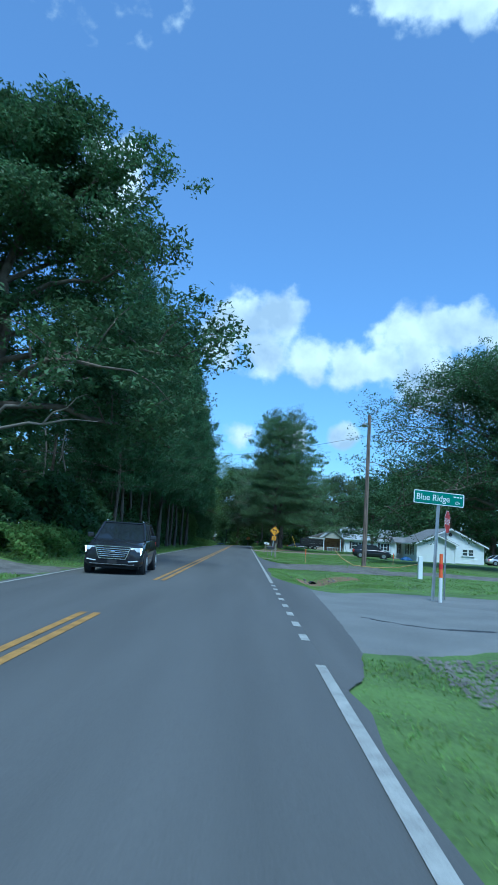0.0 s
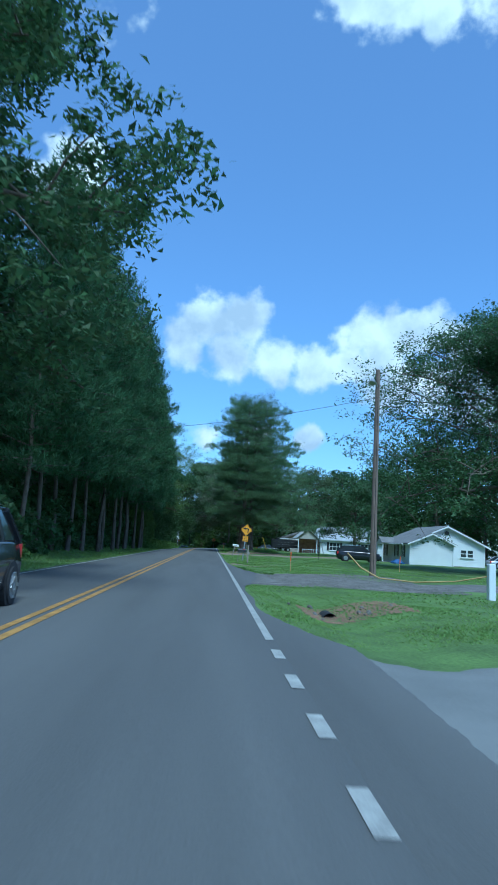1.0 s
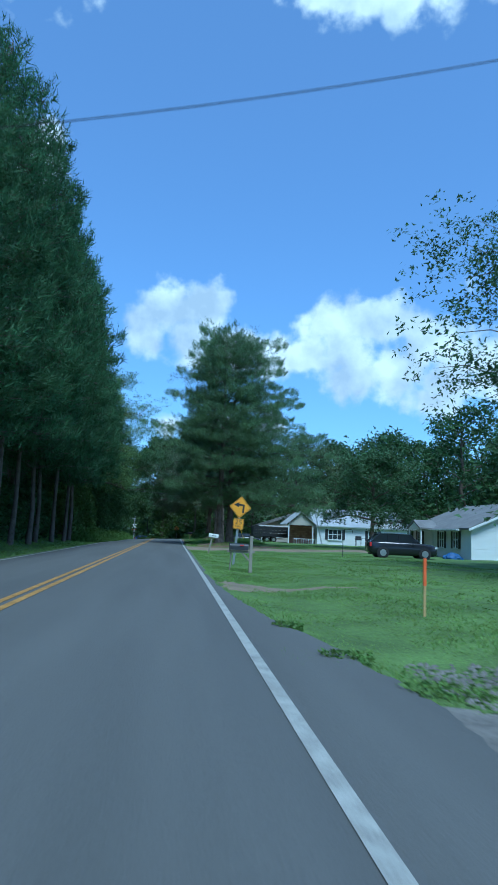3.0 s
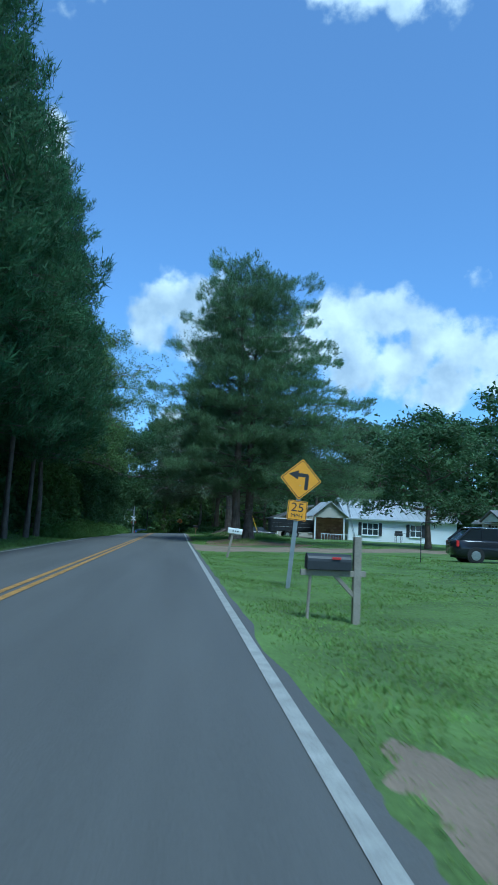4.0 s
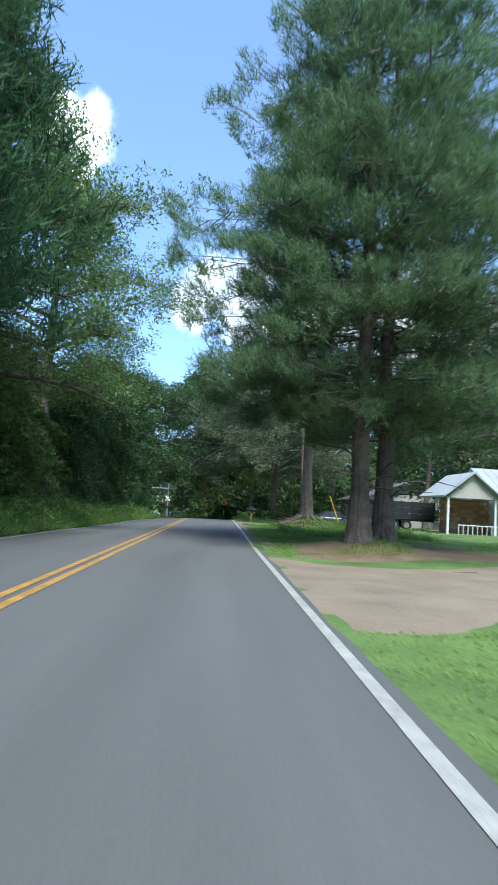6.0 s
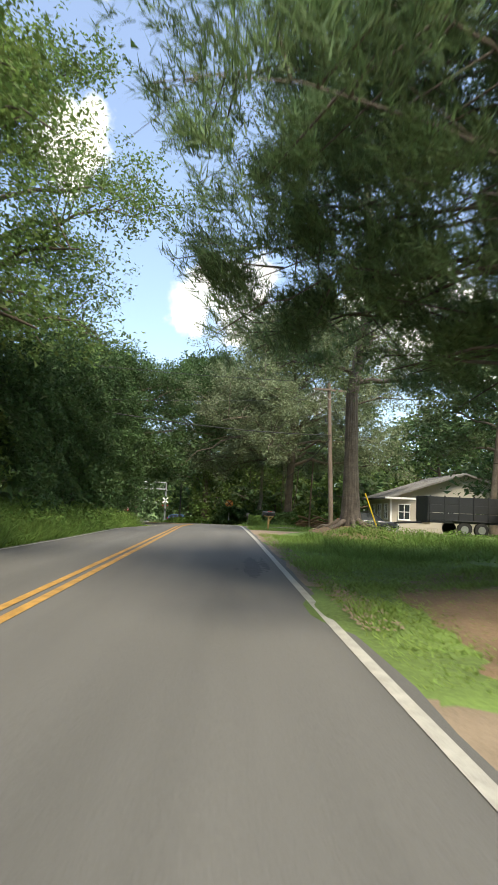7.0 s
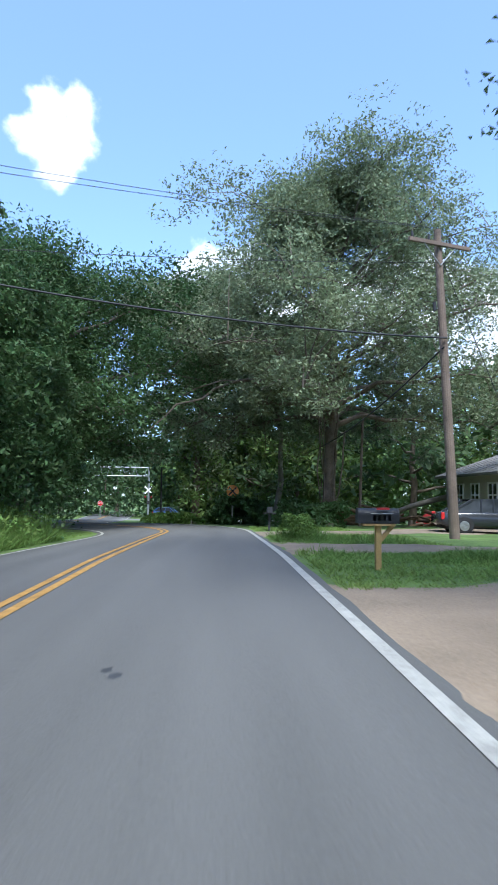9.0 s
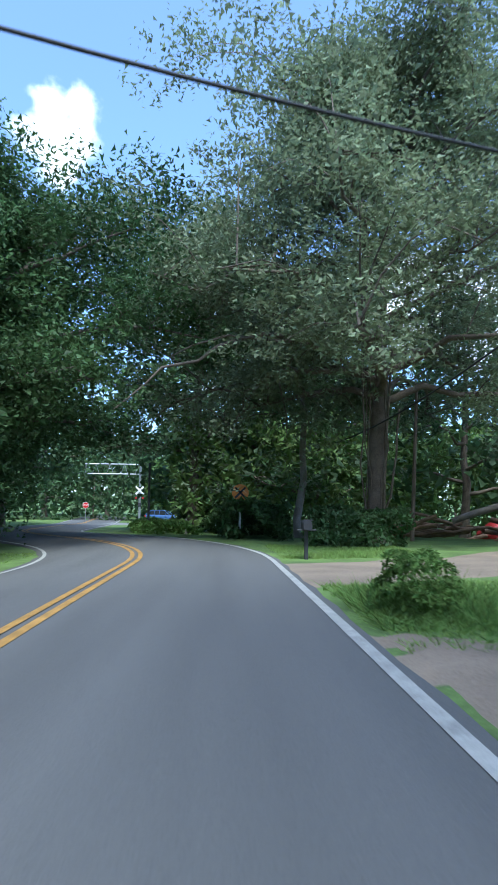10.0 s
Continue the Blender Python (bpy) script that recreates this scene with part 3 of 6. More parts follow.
def broadleaf(seed, height, spread, trunk, clear, leaves, leaf, limbs=13, lop=(0, 0), fork=0.8, clump=0.75, twigs=5, low=-0.15, taper=0.0):
    """Wood and leaf arrays of a broadleaved tree; clear: bare height; lop: pull of the crown to one side."""
    rng = np.random.default_rng(seed)
    top = np.array([lop[0] * 0.3, lop[1] * 0.3, height * fork])
    stem = bend((0, 0, -0.3), top, 9, 0, rng, height * 0.008)
    rad = trunk * (1 - 0.75 * np.linspace(0, 1, 9) ** 1.2)
    rad[0] *= 1.5
    rad[1] *= 1.05
    wood, tips = [(stem, rad)], []
    for i in range(limbs):
        k = (i + 0.5) / limbs
        z0 = clear + (height * fork - clear) * k ** 1.1
        at = np.array([np.interp(z0, stem[:, 2], stem[:, c]) for c in range(3)])
        az = i * 2.4 + rng.uniform(-0.5, 0.5)
        reach = spread * (0.55 + 0.45 * math.sin(math.pi * min(1, 0.25 + 0.75 * k))) * rng.uniform(0.75, 1.1) * (1.0 - 0.45 * k ** 3) * (1 - taper * k)
        rise = (low + 0.95 * k ** 1.2) * reach + rng.uniform(-0.05, 0.15) * reach
        end = at + np.array([math.cos(az) * reach + lop[0] * (1 - 0.5 * k), math.sin(az) * reach + lop[1] * (1 - 0.5 * k), rise])
        end[2] = min(end[2], height * 0.97)
        limb = bend(at, end, 7, reach * 0.09, rng, reach * 0.025)
        r0 = trunk * (0.48 - 0.26 * k)
        wood.append((limb, r0 * (1 - 0.85 * np.linspace(0, 1, 7))))
        for j in range(twigs):
            f = 0.35 + 0.65 * (j + rng.uniform(0, 1)) / twigs
            q = limb[0] + (limb[-1] - limb[0]) * f
            q = np.array([np.interp(f, np.linspace(0, 1, 7), limb[:, c]) for c in range(3)])
            d = rng.normal(size=3)
            d[2] = d[2] * 0.55 + 0.25
            d = d / np.linalg.norm(d) * reach * rng.uniform(0.22, 0.42)
            tw = bend(q, q + d, 4, 0.05 * reach, rng, 0.05)
            wood.append((tw, r0 * 0.28 * (1 - 0.8 * np.linspace(0, 1, 4))))
            tips += [tw[1], tw[2], tw[3], tw[3] + d * 0.25]
        tips += [limb[-1], limb[-2], limb[-3]]
    tips.append(top + (0, 0, height * (1 - fork) * 0.6))
    tips = np.array(tips)
    # small sprays: leaves gather round points that lie round the twigs
    sprays = np.repeat(tips, 4, 0) + np.clip(rng.normal(0, clump, (len(tips) * 4, 3)), -1.5 * clump, 1.5 * clump) * (1, 1, 0.7)
    per = max(1, leaves // len(sprays))
    c = np.repeat(sprays, per, 0) + np.clip(rng.normal(0, clump * 0.4, (len(sprays) * per, 3)), -0.65 * clump, 0.65 * clump) * (1, 1, 0.65)
    c = c[c[:, 2] > min(clear * 0.6, 2.0)]
    return wood, cards(c, leaf, rng)


def pine(seed, height, trunk, clear, profile, tufts, length=0.3, width=0.014, per=9, droop=0.0, whorl=0.75, limbs=5, bare=0, stout=1.0, upright=0.7, lop=(0.0, 0.0), puff=0.26):
    """Wood and needle arrays of a pine: whorls of limbs that carry flat, fanned pads of needle tufts; profile: crown radius from the lowest whorl to the tip."""
    rng = np.random.default_rng(seed)
    stem = bend((0, 0, -0.3), (rng.normal(0, 0.25), rng.normal(0, 0.25), height * 0.98), 10, 0, rng, 0.07)
    rad = trunk * (1 - 0.9 * np.linspace(0, 1, 10))
    rad[0] *= 1.35
    wood, cen, axs, boughs = [(stem, rad)], [], [], []
    whorls = int((height - clear) / whorl)
    for i in range(whorls):
        k = (i + rng.uniform(0, 0.8)) / whorls
        z0 = clear + (height * 0.985 - clear) * k
        at = np.array([np.interp(z0, stem[:, 2], stem[:, c]) for c in range(3)])
        turn = rng.uniform(0, 6.283)
        for b in range(limbs):
            az = turn + 6.283 * b / limbs + rng.normal(0, 0.25)
            reach = np.interp(k, np.linspace(0, 1, len(profile)), profile) * rng.uniform(0.68, 1.06)
            end = at + np.array([math.cos(az) * reach + lop[0] * (1 - k), math.sin(az) * reach + lop[1] * (1 - k), reach * (0.5 * k ** 1.5 + 0.1 - droop) + rng.normal(0, 0.2)])
            limb = bend(at, end, 6, reach * 0.04, rng, reach * 0.02)
            wood.append((limb, stout * trunk * (0.25 - 0.17 * k) * (1 - 0.82 * np.linspace(0, 1, 6))))
            boughs.append((limb, reach))
    for i in range(bare):
        z0 = clear * rng.uniform(0.35, 1.6)
        at = np.array([np.interp(z0, stem[:, 2], stem[:, c]) for c in range(3)])
        az, reach = rng.uniform(0, 6.283), rng.uniform(0.8, 3.6)
        wood.append((bend(at, at + np.array([math.cos(az) * reach, math.sin(az) * reach, reach * rng.uniform(-0.2, 0.3)]), 5, 0.05 * reach, rng, 0.06), np.linspace(0.045, 0.01, 5)))
    total = sum(r ** 1.5 for _, r in boughs)
    for limb, reach in boughs:
        m = max(5, int(tufts * reach ** 1.5 / total))
        u = np.linspace(0, 1, 6)
        out = (limb[-1] - limb[0]) / (np.linalg.norm(limb[-1] - limb[0]) + 1e-6)
        side = np.cross(out, (0, 0, 1.0))
        # tufts gather round the ends of the bough's twigs
        nb = max(4, int(reach * 2.4))
        fb = 1 - rng.uniform(0, 1, nb) ** 1.25 * 0.75
        lb = rng.uniform(-1, 1, nb) * ((0.10 + 0.32 * np.sin(np.pi * np.clip(fb - 0.12, 0, 1))) * reach + 0.1)
        pick = rng.integers(0, nb, m)
        f = np.clip(fb[pick] + rng.normal(0, puff * 0.9 / reach, m), 0.1, 1.05)
        lat = lb[pick] + rng.normal(0, puff, m)
        q = np.stack([np.interp(f, u, limb[:, c]) for c in range(3)], 1)
        q = q + side * lat[:, None] + out * (-0.35 * np.abs(lat))[:, None]
        q[:, 2] += rng.normal(0, 0.45 * puff, m) + rng.normal(0, 0.16, nb)[pick] + (0.05 - 0.15 * (droop > 0.08)) * np.abs(lat)
        ax = out * 0.55 + side * np.sign(lat)[:, None] * 0.35 + np.array([0, 0, upright]) + rng.normal(0, 0.22, (m, 3))
        cen.append(q)
        axs.append(ax / np.linalg.norm(ax, axis=1, keepdims=True))
        for j in range(0, m, max(1, m // 4)):
            k0 = np.array([np.interp(max(0.15, f[j] - 0.18), u, limb[:, c]) for c in range(3)])
            wood.append((np.stack([k0, q[j]]), np.array([0.02, 0.008]) * (0.6 + 0.1 * reach)))
    return wood, needles(np.concatenate(cen), np.concatenate(axs), length, width, per, rng)


def furrowed(stem, rad, rings, sides, deep, ribs):
    """A trunk with upright bark plates parted by winding furrows, flaring at the foot."""
    k = np.linspace(0, 1, rings) ** 1.3
    u = np.linspace(0, 1, len(stem))
    p = np.stack([np.interp(k, u, stem[:, c]) for c in range(3)], 1)
    r = np.interp(k, u, rad)
    a = np.linspace(0, 2 * np.pi, sides, endpoint=False)
    A, Z = np.meshgrid(a, p[:, 2])
    plates = np.abs(np.sin(A * ribs / 2 + 0.9 * np.sin(Z * 1.9 + 3 * np.sin(A * 2)) + 0.5 * np.sin(Z * 4.3 + A * 5))) ** 0.45
    cross = 0.25 * (np.sin(Z * 9 + 6 * np.sin(A * 4)) > 0.85)
    flare = 1 + 0.3 * np.exp(-np.clip(Z, 0, None) / 0.35) * (1 + 0.35 * np.cos(A * 5 + 0.7))
    R = r[:, None] * (1 + deep * (plates - cross - 0.7)) * flare
    v = p[:, None] + np.stack([R * np.cos(A), R * np.sin(A), 0 * R], -1)
    i = (np.arange(rings - 1)[:, None] * sides + np.arange(sides)[None]).ravel()
    j = (np.arange(rings - 1)[:, None] * sides + (np.arange(sides)[None] + 1) % sides).ravel()
    return mesh_np("trunk", v.reshape(-1, 3), np.stack([i, j, j + sides, i + sides], 1), False)


def joined(wood, sides, extra=()):
    """Limbs as tubes of many sides, thin twigs as three-sided ones, with other meshes, in one bmesh."""
    bm = bmesh.new()
    for m in extra:
        bm.from_mesh(m)
    for lines, n in (([w for w in wood if w[1][0] > 0.045], sides), ([w for w in wood if w[1][0] <= 0.045], 3)):
        if lines:
            bm.from_mesh(tubes(lines, n))
    return bm


def plant(name, made, at, turn, bark, foliage, label, category="tree", group="", scale=1.0, sides=7, bark_plates=0):
    wood, (v, f) = made
    x, y = at
    t = thing(name, label, category, pose(x, y, float(gz(x, y)) - 0.05, 0, 0, turn) @ Matrix.Scale(scale, 4), group)
    if bark_plates:
        bark_mesh = joined(wood[1:], sides, [furrowed(*wood[0], 130, bark_plates * 5, 0.2, bark_plates)])
    else:
        bark_mesh = joined(wood, sides)
    part("trunk", bark_mesh, bark, t, "", not bark_plates)
    part("crown", mesh_np("crown", v, f), foliage, t)
    return t


def again(t, x, y, turn, scale=1.0, label=""):
    c = copy_thing(t, pose(x, y, float(gz(x, y)) - 0.05, 0, 0, turn) @ Matrix.Scale(scale / t.scale[0], 4))
    if label:
        c["label"] = label
    return c


# tall roadside pines on the left, in rows
WOOD_GROUP = "pines along the wood's edge"
CONE = (3.4, 4.3, 4.2, 3.8, 3.3, 2.7, 2.0, 1.2, 0.45)
row = [plant("pine_tree", pine(11 + i, h, 0.15, c, [v * r for v in CONE], n, 0.40, 0.028, 6, 0.02, 0.8, 5, upright=0.9), (x, y), 40 * i, PINE_BARK, NEEDLE,
             "tall dark green pine at the wood's edge", "tree", WOOD_GROUP, sides=5)
       for i, (x, y, h, r, c, n) in enumerate([(-9.8, 50.5, 22.0, 1.0, 4.2, 5600), (-9.4, 62.0, 23.0, 1.05, 4.6, 5800), (-9.1, 77.5, 24.5, 1.1, 4.6, 5800), (-14.5, 55.0, 25, 1.1, 4, 2400)])]
rng = np.random.default_rng(5)
for i, y in enumerate((46.5, 54.5, 58.2, 66.0, 69.8, 73.5, 81.5, 85.2, 89.0, 93.0, 96.5)):
    again(row[i % 3], -9.7 + 0.018 * (min(y, 84) - 50) + rng.uniform(-0.5, 0.5), y, rng.uniform(0, 360), rng.uniform(0.94, 1.05) * (1.0 + 0.0025 * (y - 50)))
for i, y in enumerate((47, 61, 67.5, 74, 80, 86.5, 93, 99)):
    again(row[3], -14.2 + rng.uniform(-1.2, 1.2), y, rng.uniform(0, 360), rng.uniform(0.9, 1.08))

# slim bare trunks between them
slim = thing("slim_tree", "slim bare tree trunk in the shaded wood", "tree", pose(-11.2, 52.2, float(gz(-11.2, 52.2)), 0, 2, 0), "slim trunks in the wood")
part("trunk", tubes([(bend((0, 0, -0.2), (0.5, 0.3, 11), 7, 0, np.random.default_rng(3), 0.08), 0.085 * (1 - 0.6 * np.linspace(0, 1, 7)))], 6), BARK_PALE, slim)
for i in range(18):
    x, y = -11.0 - rng.uniform(0, 5.5), 44 + i * 3.0 + rng.uniform(-0.8, 0.8)
    copy_thing(slim, pose(x, y, float(gz(x, y)), rng.uniform(-4, 4), rng.uniform(-5, 5), rng.uniform(0, 360)) @ Matrix.Scale(rng.uniform(0.7, 1.25), 4))

# overhanging oak at the start, on the left
oak_left = plant("oak_tree", broadleaf(21, 22.5, 8.8, 0.40, 6.0, 125000, 0.145, 28, (1.8, -0.5), 0.86, 0.66, 8, low=-0.1, taper=0.42), (-12.6, 30.5), 20, BARK, LEAF,
                 "large spreading green oak overhanging the road", sides=8)
# bare dead limbs that reach out of it
for i, (z, y, up) in enumerate(((7.0, 27.5, 0.6), (9.0, 30.5, 1.6), (5.8, 25.5, -0.4), (8.0, 34.0, 0.2))):
    r_ = np.random.default_rng(70 + i)
    a = np.array([-12.0, y + 2.5, z - 1.0])
    b = np.array([-7.2 + 0.5 * i, y, z + up])
    main = bend(a, b, 8, 0.35, r_, 0.14)
    fork_ = bend(main[4], main[4] + np.array([2.0, -1.2, 1.1]), 5, 0.1, r_, 0.08)
    d = thing("dead_branch", "bare grey dead branch reaching out of the oak", "branch", None, "dead branches")
    part("limb", tubes([(main, 0.085 * (1 - 0.8 * np.linspace(0, 1, 8))), (fork_, 0.04 * (1 - 0.8 * np.linspace(0, 1, 5)))], 6), BARK_PALE, d)

# big oak on the right, behind the pole
oak_right = plant("oak_tree", broadleaf(33, 20.5, 12.0, 0.45, 4.6, 200000, 0.14, 46, (-1.6, 0.0), 0.82, 0.85, 12, low=-0.1), (25.7, 63.0), 0, BARK, LEAF,
                  "large open-crowned oak over the house", sides=8)

# the broad pines by the second drive
PINES_R = "broad pines beside the dirt drive"
BROAD = (5.6, 6.9, 7.2, 7.0, 6.5, 5.9, 5.2, 4.7, 4.3, 3.8, 2.4)
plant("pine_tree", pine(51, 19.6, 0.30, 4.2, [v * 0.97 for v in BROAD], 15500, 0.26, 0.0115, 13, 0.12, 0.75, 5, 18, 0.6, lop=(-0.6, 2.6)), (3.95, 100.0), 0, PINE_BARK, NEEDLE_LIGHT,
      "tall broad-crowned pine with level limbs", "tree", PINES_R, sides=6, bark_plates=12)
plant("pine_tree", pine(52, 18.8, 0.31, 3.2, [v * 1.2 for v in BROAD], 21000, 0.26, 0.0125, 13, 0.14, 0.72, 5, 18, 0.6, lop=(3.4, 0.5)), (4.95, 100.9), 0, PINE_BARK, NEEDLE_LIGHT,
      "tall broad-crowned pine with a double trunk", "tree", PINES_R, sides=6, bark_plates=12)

# the tree on the mound
plant("elm_tree", broadleaf(61, 25.0, 5.4, 0.29, 6.0, 60000, 0.085, 26, (0.6, -0.6), 0.92, 0.62, 8, low=-0.12, taper=-0.75), (5.1, 120.5), 0, PINE_BARK, LEAF_OLIVE,
      "tall open-crowned tree with furrowed bark on a rooty mound", sides=6, bark_plates=14)

# trees on the left past the pines
lt = plant("oak_tree", broadleaf(71, 18.0, 6.8, 0.34, 4.8, 75000, 0.092, 22, (0.5, 0.2), 0.84, 0.62, 8, low=-0.12), (-11.0, 104.5), 30, BARK, LEAF_BRIGHT,
           "spreading green oak at the road's edge", sides=8)
again(lt, -10.6, 117.0, 200, 1.1, "spreading green oak leaning over the road")
vt = plant("vine_hung_tree", broadleaf(75, 10.4, 5.2, 0.3, 3.0, 80000, 0.095, 18, (1.6, 0.0), 0.84, 0.7, 6, low=0.0), (-14.6, 142.5), 0, BARK, LEAF_VINE,
           "tree buried in green vines on the bank", sides=6)
again(vt, -11.6, 153.2, 25, 1.5, "tree buried in green vines above the bend")
again(vt, -18.5, 164.0, 40, 1.35, "tall tree buried in green vines past the bend")
plant("bright_tree", broadleaf(78, 9.0, 5.0, 0.22, 1.8, 9000, 0.3, 12, (0, 0), 0.8, 0.8, 5), (-6.5, 214.0), 0, BARK, LEAF_BRIGHT, "light green bushy tree behind the crossing", sides=5)

hc = plant("tall_tree", broadleaf(99, 21.0, 7.4, 0.36, 9.5, 30000, 0.24, 18, (0, 0), 0.86, 0.85, 6, low=-0.05), (-2.5, 172.0), 0, BARK, LEAF_VINE, "tall green tree with a high crown over the bend", "tree", "trees over the bend", sides=6)
again(hc, -18.0, 170.5, 140, 1.0)
again(hc, -19.5, 182.0, 250, 0.95)

# the big vine-hung tree on the right near the bend, and the slim trunk beside it
plant("cottonwood_tree", broadleaf(81, 20.2, 11.6, 0.36, 5.6, 215000, 0.12, 42, (1.4, 0.3), 0.9, 0.82, 10, low=-0.14, taper=0.22), (5.6, 153.0), 0, BARK, LEAF_GREY,
      "huge grey-green tree hung with vines", sides=10)
plant("slim_tree", broadleaf(84, 15.0, 4.0, 0.22, 7.0, 9000, 0.24, 9, (0, 0), 0.85, 0.6, 4), (3.5, 160.0), 0, BARK_PALE, LEAF_GREY, "slim pale-barked tree with few limbs")

# mid-distance trees by the houses and a far wood
plant("shade_tree", broadleaf(92, 15.5, 6.2, 0.24, 4.8, 24000, 0.17, 16, (1.2, 0), 0.84, 0.7, 6), (16.6, 132.5), 0, BARK, LEAF_OLIVE, "tall shade tree behind the white house")
mid = plant("shade_tree", broadleaf(91, 10.5, 5.0, 0.25, 2.4, 16000, 0.17, 12, (0, 0), 0.8, 0.6, 5), (19.5, 104.0), 0, BARK, LEAF, "rounded shade tree before the white house")
wood = [plant("woodland_tree", broadleaf(95 + 2 * i, h, r, 0.3, c, n, leaf, 13, (0, 0), 0.82, 0.85, 4), at, 0, BARK, m, label, "tree", "far wood", sides=4)
        for i, (h, r, c, n, leaf, at, m, label) in enumerate((
            (17.0, 6.5, 2.5, 5600, 0.31, (24.0, 137.0), LEAF, "tall green woodland tree"), (15.5, 6.0, 2.0, 5600, 0.31, (30.0, 139.0), LEAF_VINE, "bushy green woodland tree"),
            (17.0, 6.5, 2.5, 2200, 0.5, (15.0, 168.0), LEAF, "tall green woodland tree"), (15.5, 6.0, 2.0, 2200, 0.5, (24.0, 165.0), LEAF_VINE, "bushy green woodland tree")))]
near_spots = [(2.5, 181), (37, 133), (43, 119), (29, 127), (50, 110), (38, 124), (47, 128), (34, 145), (44, 140), (55, 120), (58, 105), (48, 96), (60, 88), (27, 152), (-1.0, 173), (7, 176), (-18, 181), (-19, 22), (-20, 40)]
far_spots = [(-21, 50), (-22, 62), (-21, 74), (-22, 88), (33, 170), (42, 160), (52, 150), (28, 186), (12, 196), (36, 184), (-2, 222), (-10, 226), (-18, 230), (-26, 224), (6, 218), (14, 214), (22, 212), (-34, 216),
             (-40, 206), (-30, 236), (-6, 238), (10, 234), (26, 230), (-24, 196), (-28, 186), (-24, 176), (-20, 168), (-32, 170), (-22, 158), (-28, 150), (-34, 160),
             (-26, 24), (62, 60), (50, 46), (-21, 110), (-24, 124), (-24, 133)]
for k, spots in ((0, near_spots), (2, far_spots)):
    for i, (x, y) in enumerate(spots):
        again(wood[k + i % 2], x + rng.uniform(-1.5, 1.5), y + rng.uniform(-1.5, 1.5), rng.uniform(0, 360), rng.uniform(0.85, 1.2) * (1.0 if k else 1.2))


# ---- undergrowth and vine walls ----
def thicket(name, spine, depth, height, leaf, count, material, label, seed, category="undergrowth", lump=1.6, square=0.8, lean=0.0):
    """A leafy mass along a line of (x, y): leaves on and under a lumpy outline, thinning inwards."""
    r_ = np.random.default_rng(seed)
    spine = np.asarray(spine, float)
    seg = np.r_[0, np.cumsum(np.linalg.norm(np.diff(spine, axis=0), axis=1))]
    s = r_.uniform(0, seg[-1], count)
    x, y = np.interp(s, seg, spine[:, 0]), np.interp(s, seg, spine[:, 1])
    tx, ty = np.gradient(spine[:, 0], seg), np.gradient(spine[:, 1], seg)
    nx, ny = np.interp(s, seg, ty), -np.interp(s, seg, tx)
    k = np.hypot(nx, ny)
    nx, ny = nx / k, ny / k
    ang = r_.uniform(0, math.pi, count)
    lumps = 0.78 + 0.2 * np.sin(s / lump + 2.2 * np.sin(s * 0.37)) * np.cos(ang * 3 + s * 0.8) + 0.13 * np.sin(s * 2.3 / lump + ang * 5)
    shell = lumps * (1 - np.abs(r_.normal(0, 0.10, count)))
    h = np.interp(s, seg, height) if np.ndim(height) else height
    off = np.sign(np.cos(ang)) * np.abs(np.cos(ang)) ** square * depth * shell
    z = np.sin(ang) ** square * h * shell
    off = off + lean * z + 0.25 * np.sin(z * 3.2 + s)
    px, py = x + nx * off, y + ny * off
    c = np.stack([px, py, gz(px, py) + z], 1)
    v, f = cards(c, leaf, r_, 0.2)
    return tagged(part(name, mesh_np(name, v, f), material), label, category, kind="stuff")


thicket("undergrowth", [(-10.9, 36), (-11.2, 50), (-11.4, 70), (-11.6, 98)], 2.1, 4.2, 0.24, 30000, LEAF_VINE, "low green brush along the wood's edge", 1)
thicket("undergrowth", [(-24, -10), (-25, 30), (-25, 60), (-25, 104)], 4.0, 11.0, 0.6, 10000, LEAF, "dense dark brush deep in the wood", 2)
thicket("undergrowth", [(-12.5, 24), (-13, 30), (-13.5, 40)], 2.6, 3.2, 0.22, 9000, LEAF_VINE, "weedy brush under the oak", 3)
thicket("vine_wall", [(-12.6, 119), (-12.0, 126), (-11.2, 134), (-11.2, 141), (-12.2, 149), (-13.4, 156), (-17, 163)], 4.8, (8.5, 9.5, 11, 12.5, 14.5, 16.5, 16), 0.135, 165000,
        LEAF_VINE, "wall of trees smothered in green vines", 4, "vines", 2.2, 0.5, 0.06)
thicket("vine_wall", [(-11.8, 98), (-11.4, 106), (-12.2, 113), (-12.6, 120)], 3.4, (6, 6.5, 7, 7), 0.16, 48000, LEAF_BRIGHT, "leafy green bank below the oaks", 5, "vines", 2.0)
thicket("undergrowth", [(-13.2, 122), (-12.6, 128), (-12.0, 136), (-12.0, 142), (-13.0, 149), (-14.4, 156), (-18, 163)], 3.2, (7, 8, 9.5, 11, 12.5, 14.5, 14), 0.42, 14000, LEAF, "dark leafy depth behind the vines", 21, "vines", 2.2, 0.5, 0.06)
thicket("undergrowth", [(-13.6, 98), (-13.4, 106), (-14.2, 113), (-14.6, 121)], 3.0, (7, 8, 8, 8), 0.4, 6000, LEAF, "dark leafy depth below the oaks", 22, "vines", 2.2, 0.5)
thicket("tall_weeds", [(-7.9, 99), (-7.8, 112), (-7.6, 124), (-7.4, 134), (-7.6, 141)], 1.3, 1.1, 0.10, 7000, WEED, "tall green weeds along the bank", 6, "weeds", 0.6)
thicket("undergrowth", [(-4, 171), (6, 172), (16, 176), (30, 172), (44, 150)], 3.0, 9.0, 0.34, 20000, LEAF_BRIGHT, "green brush at the foot of the far wood", 7)
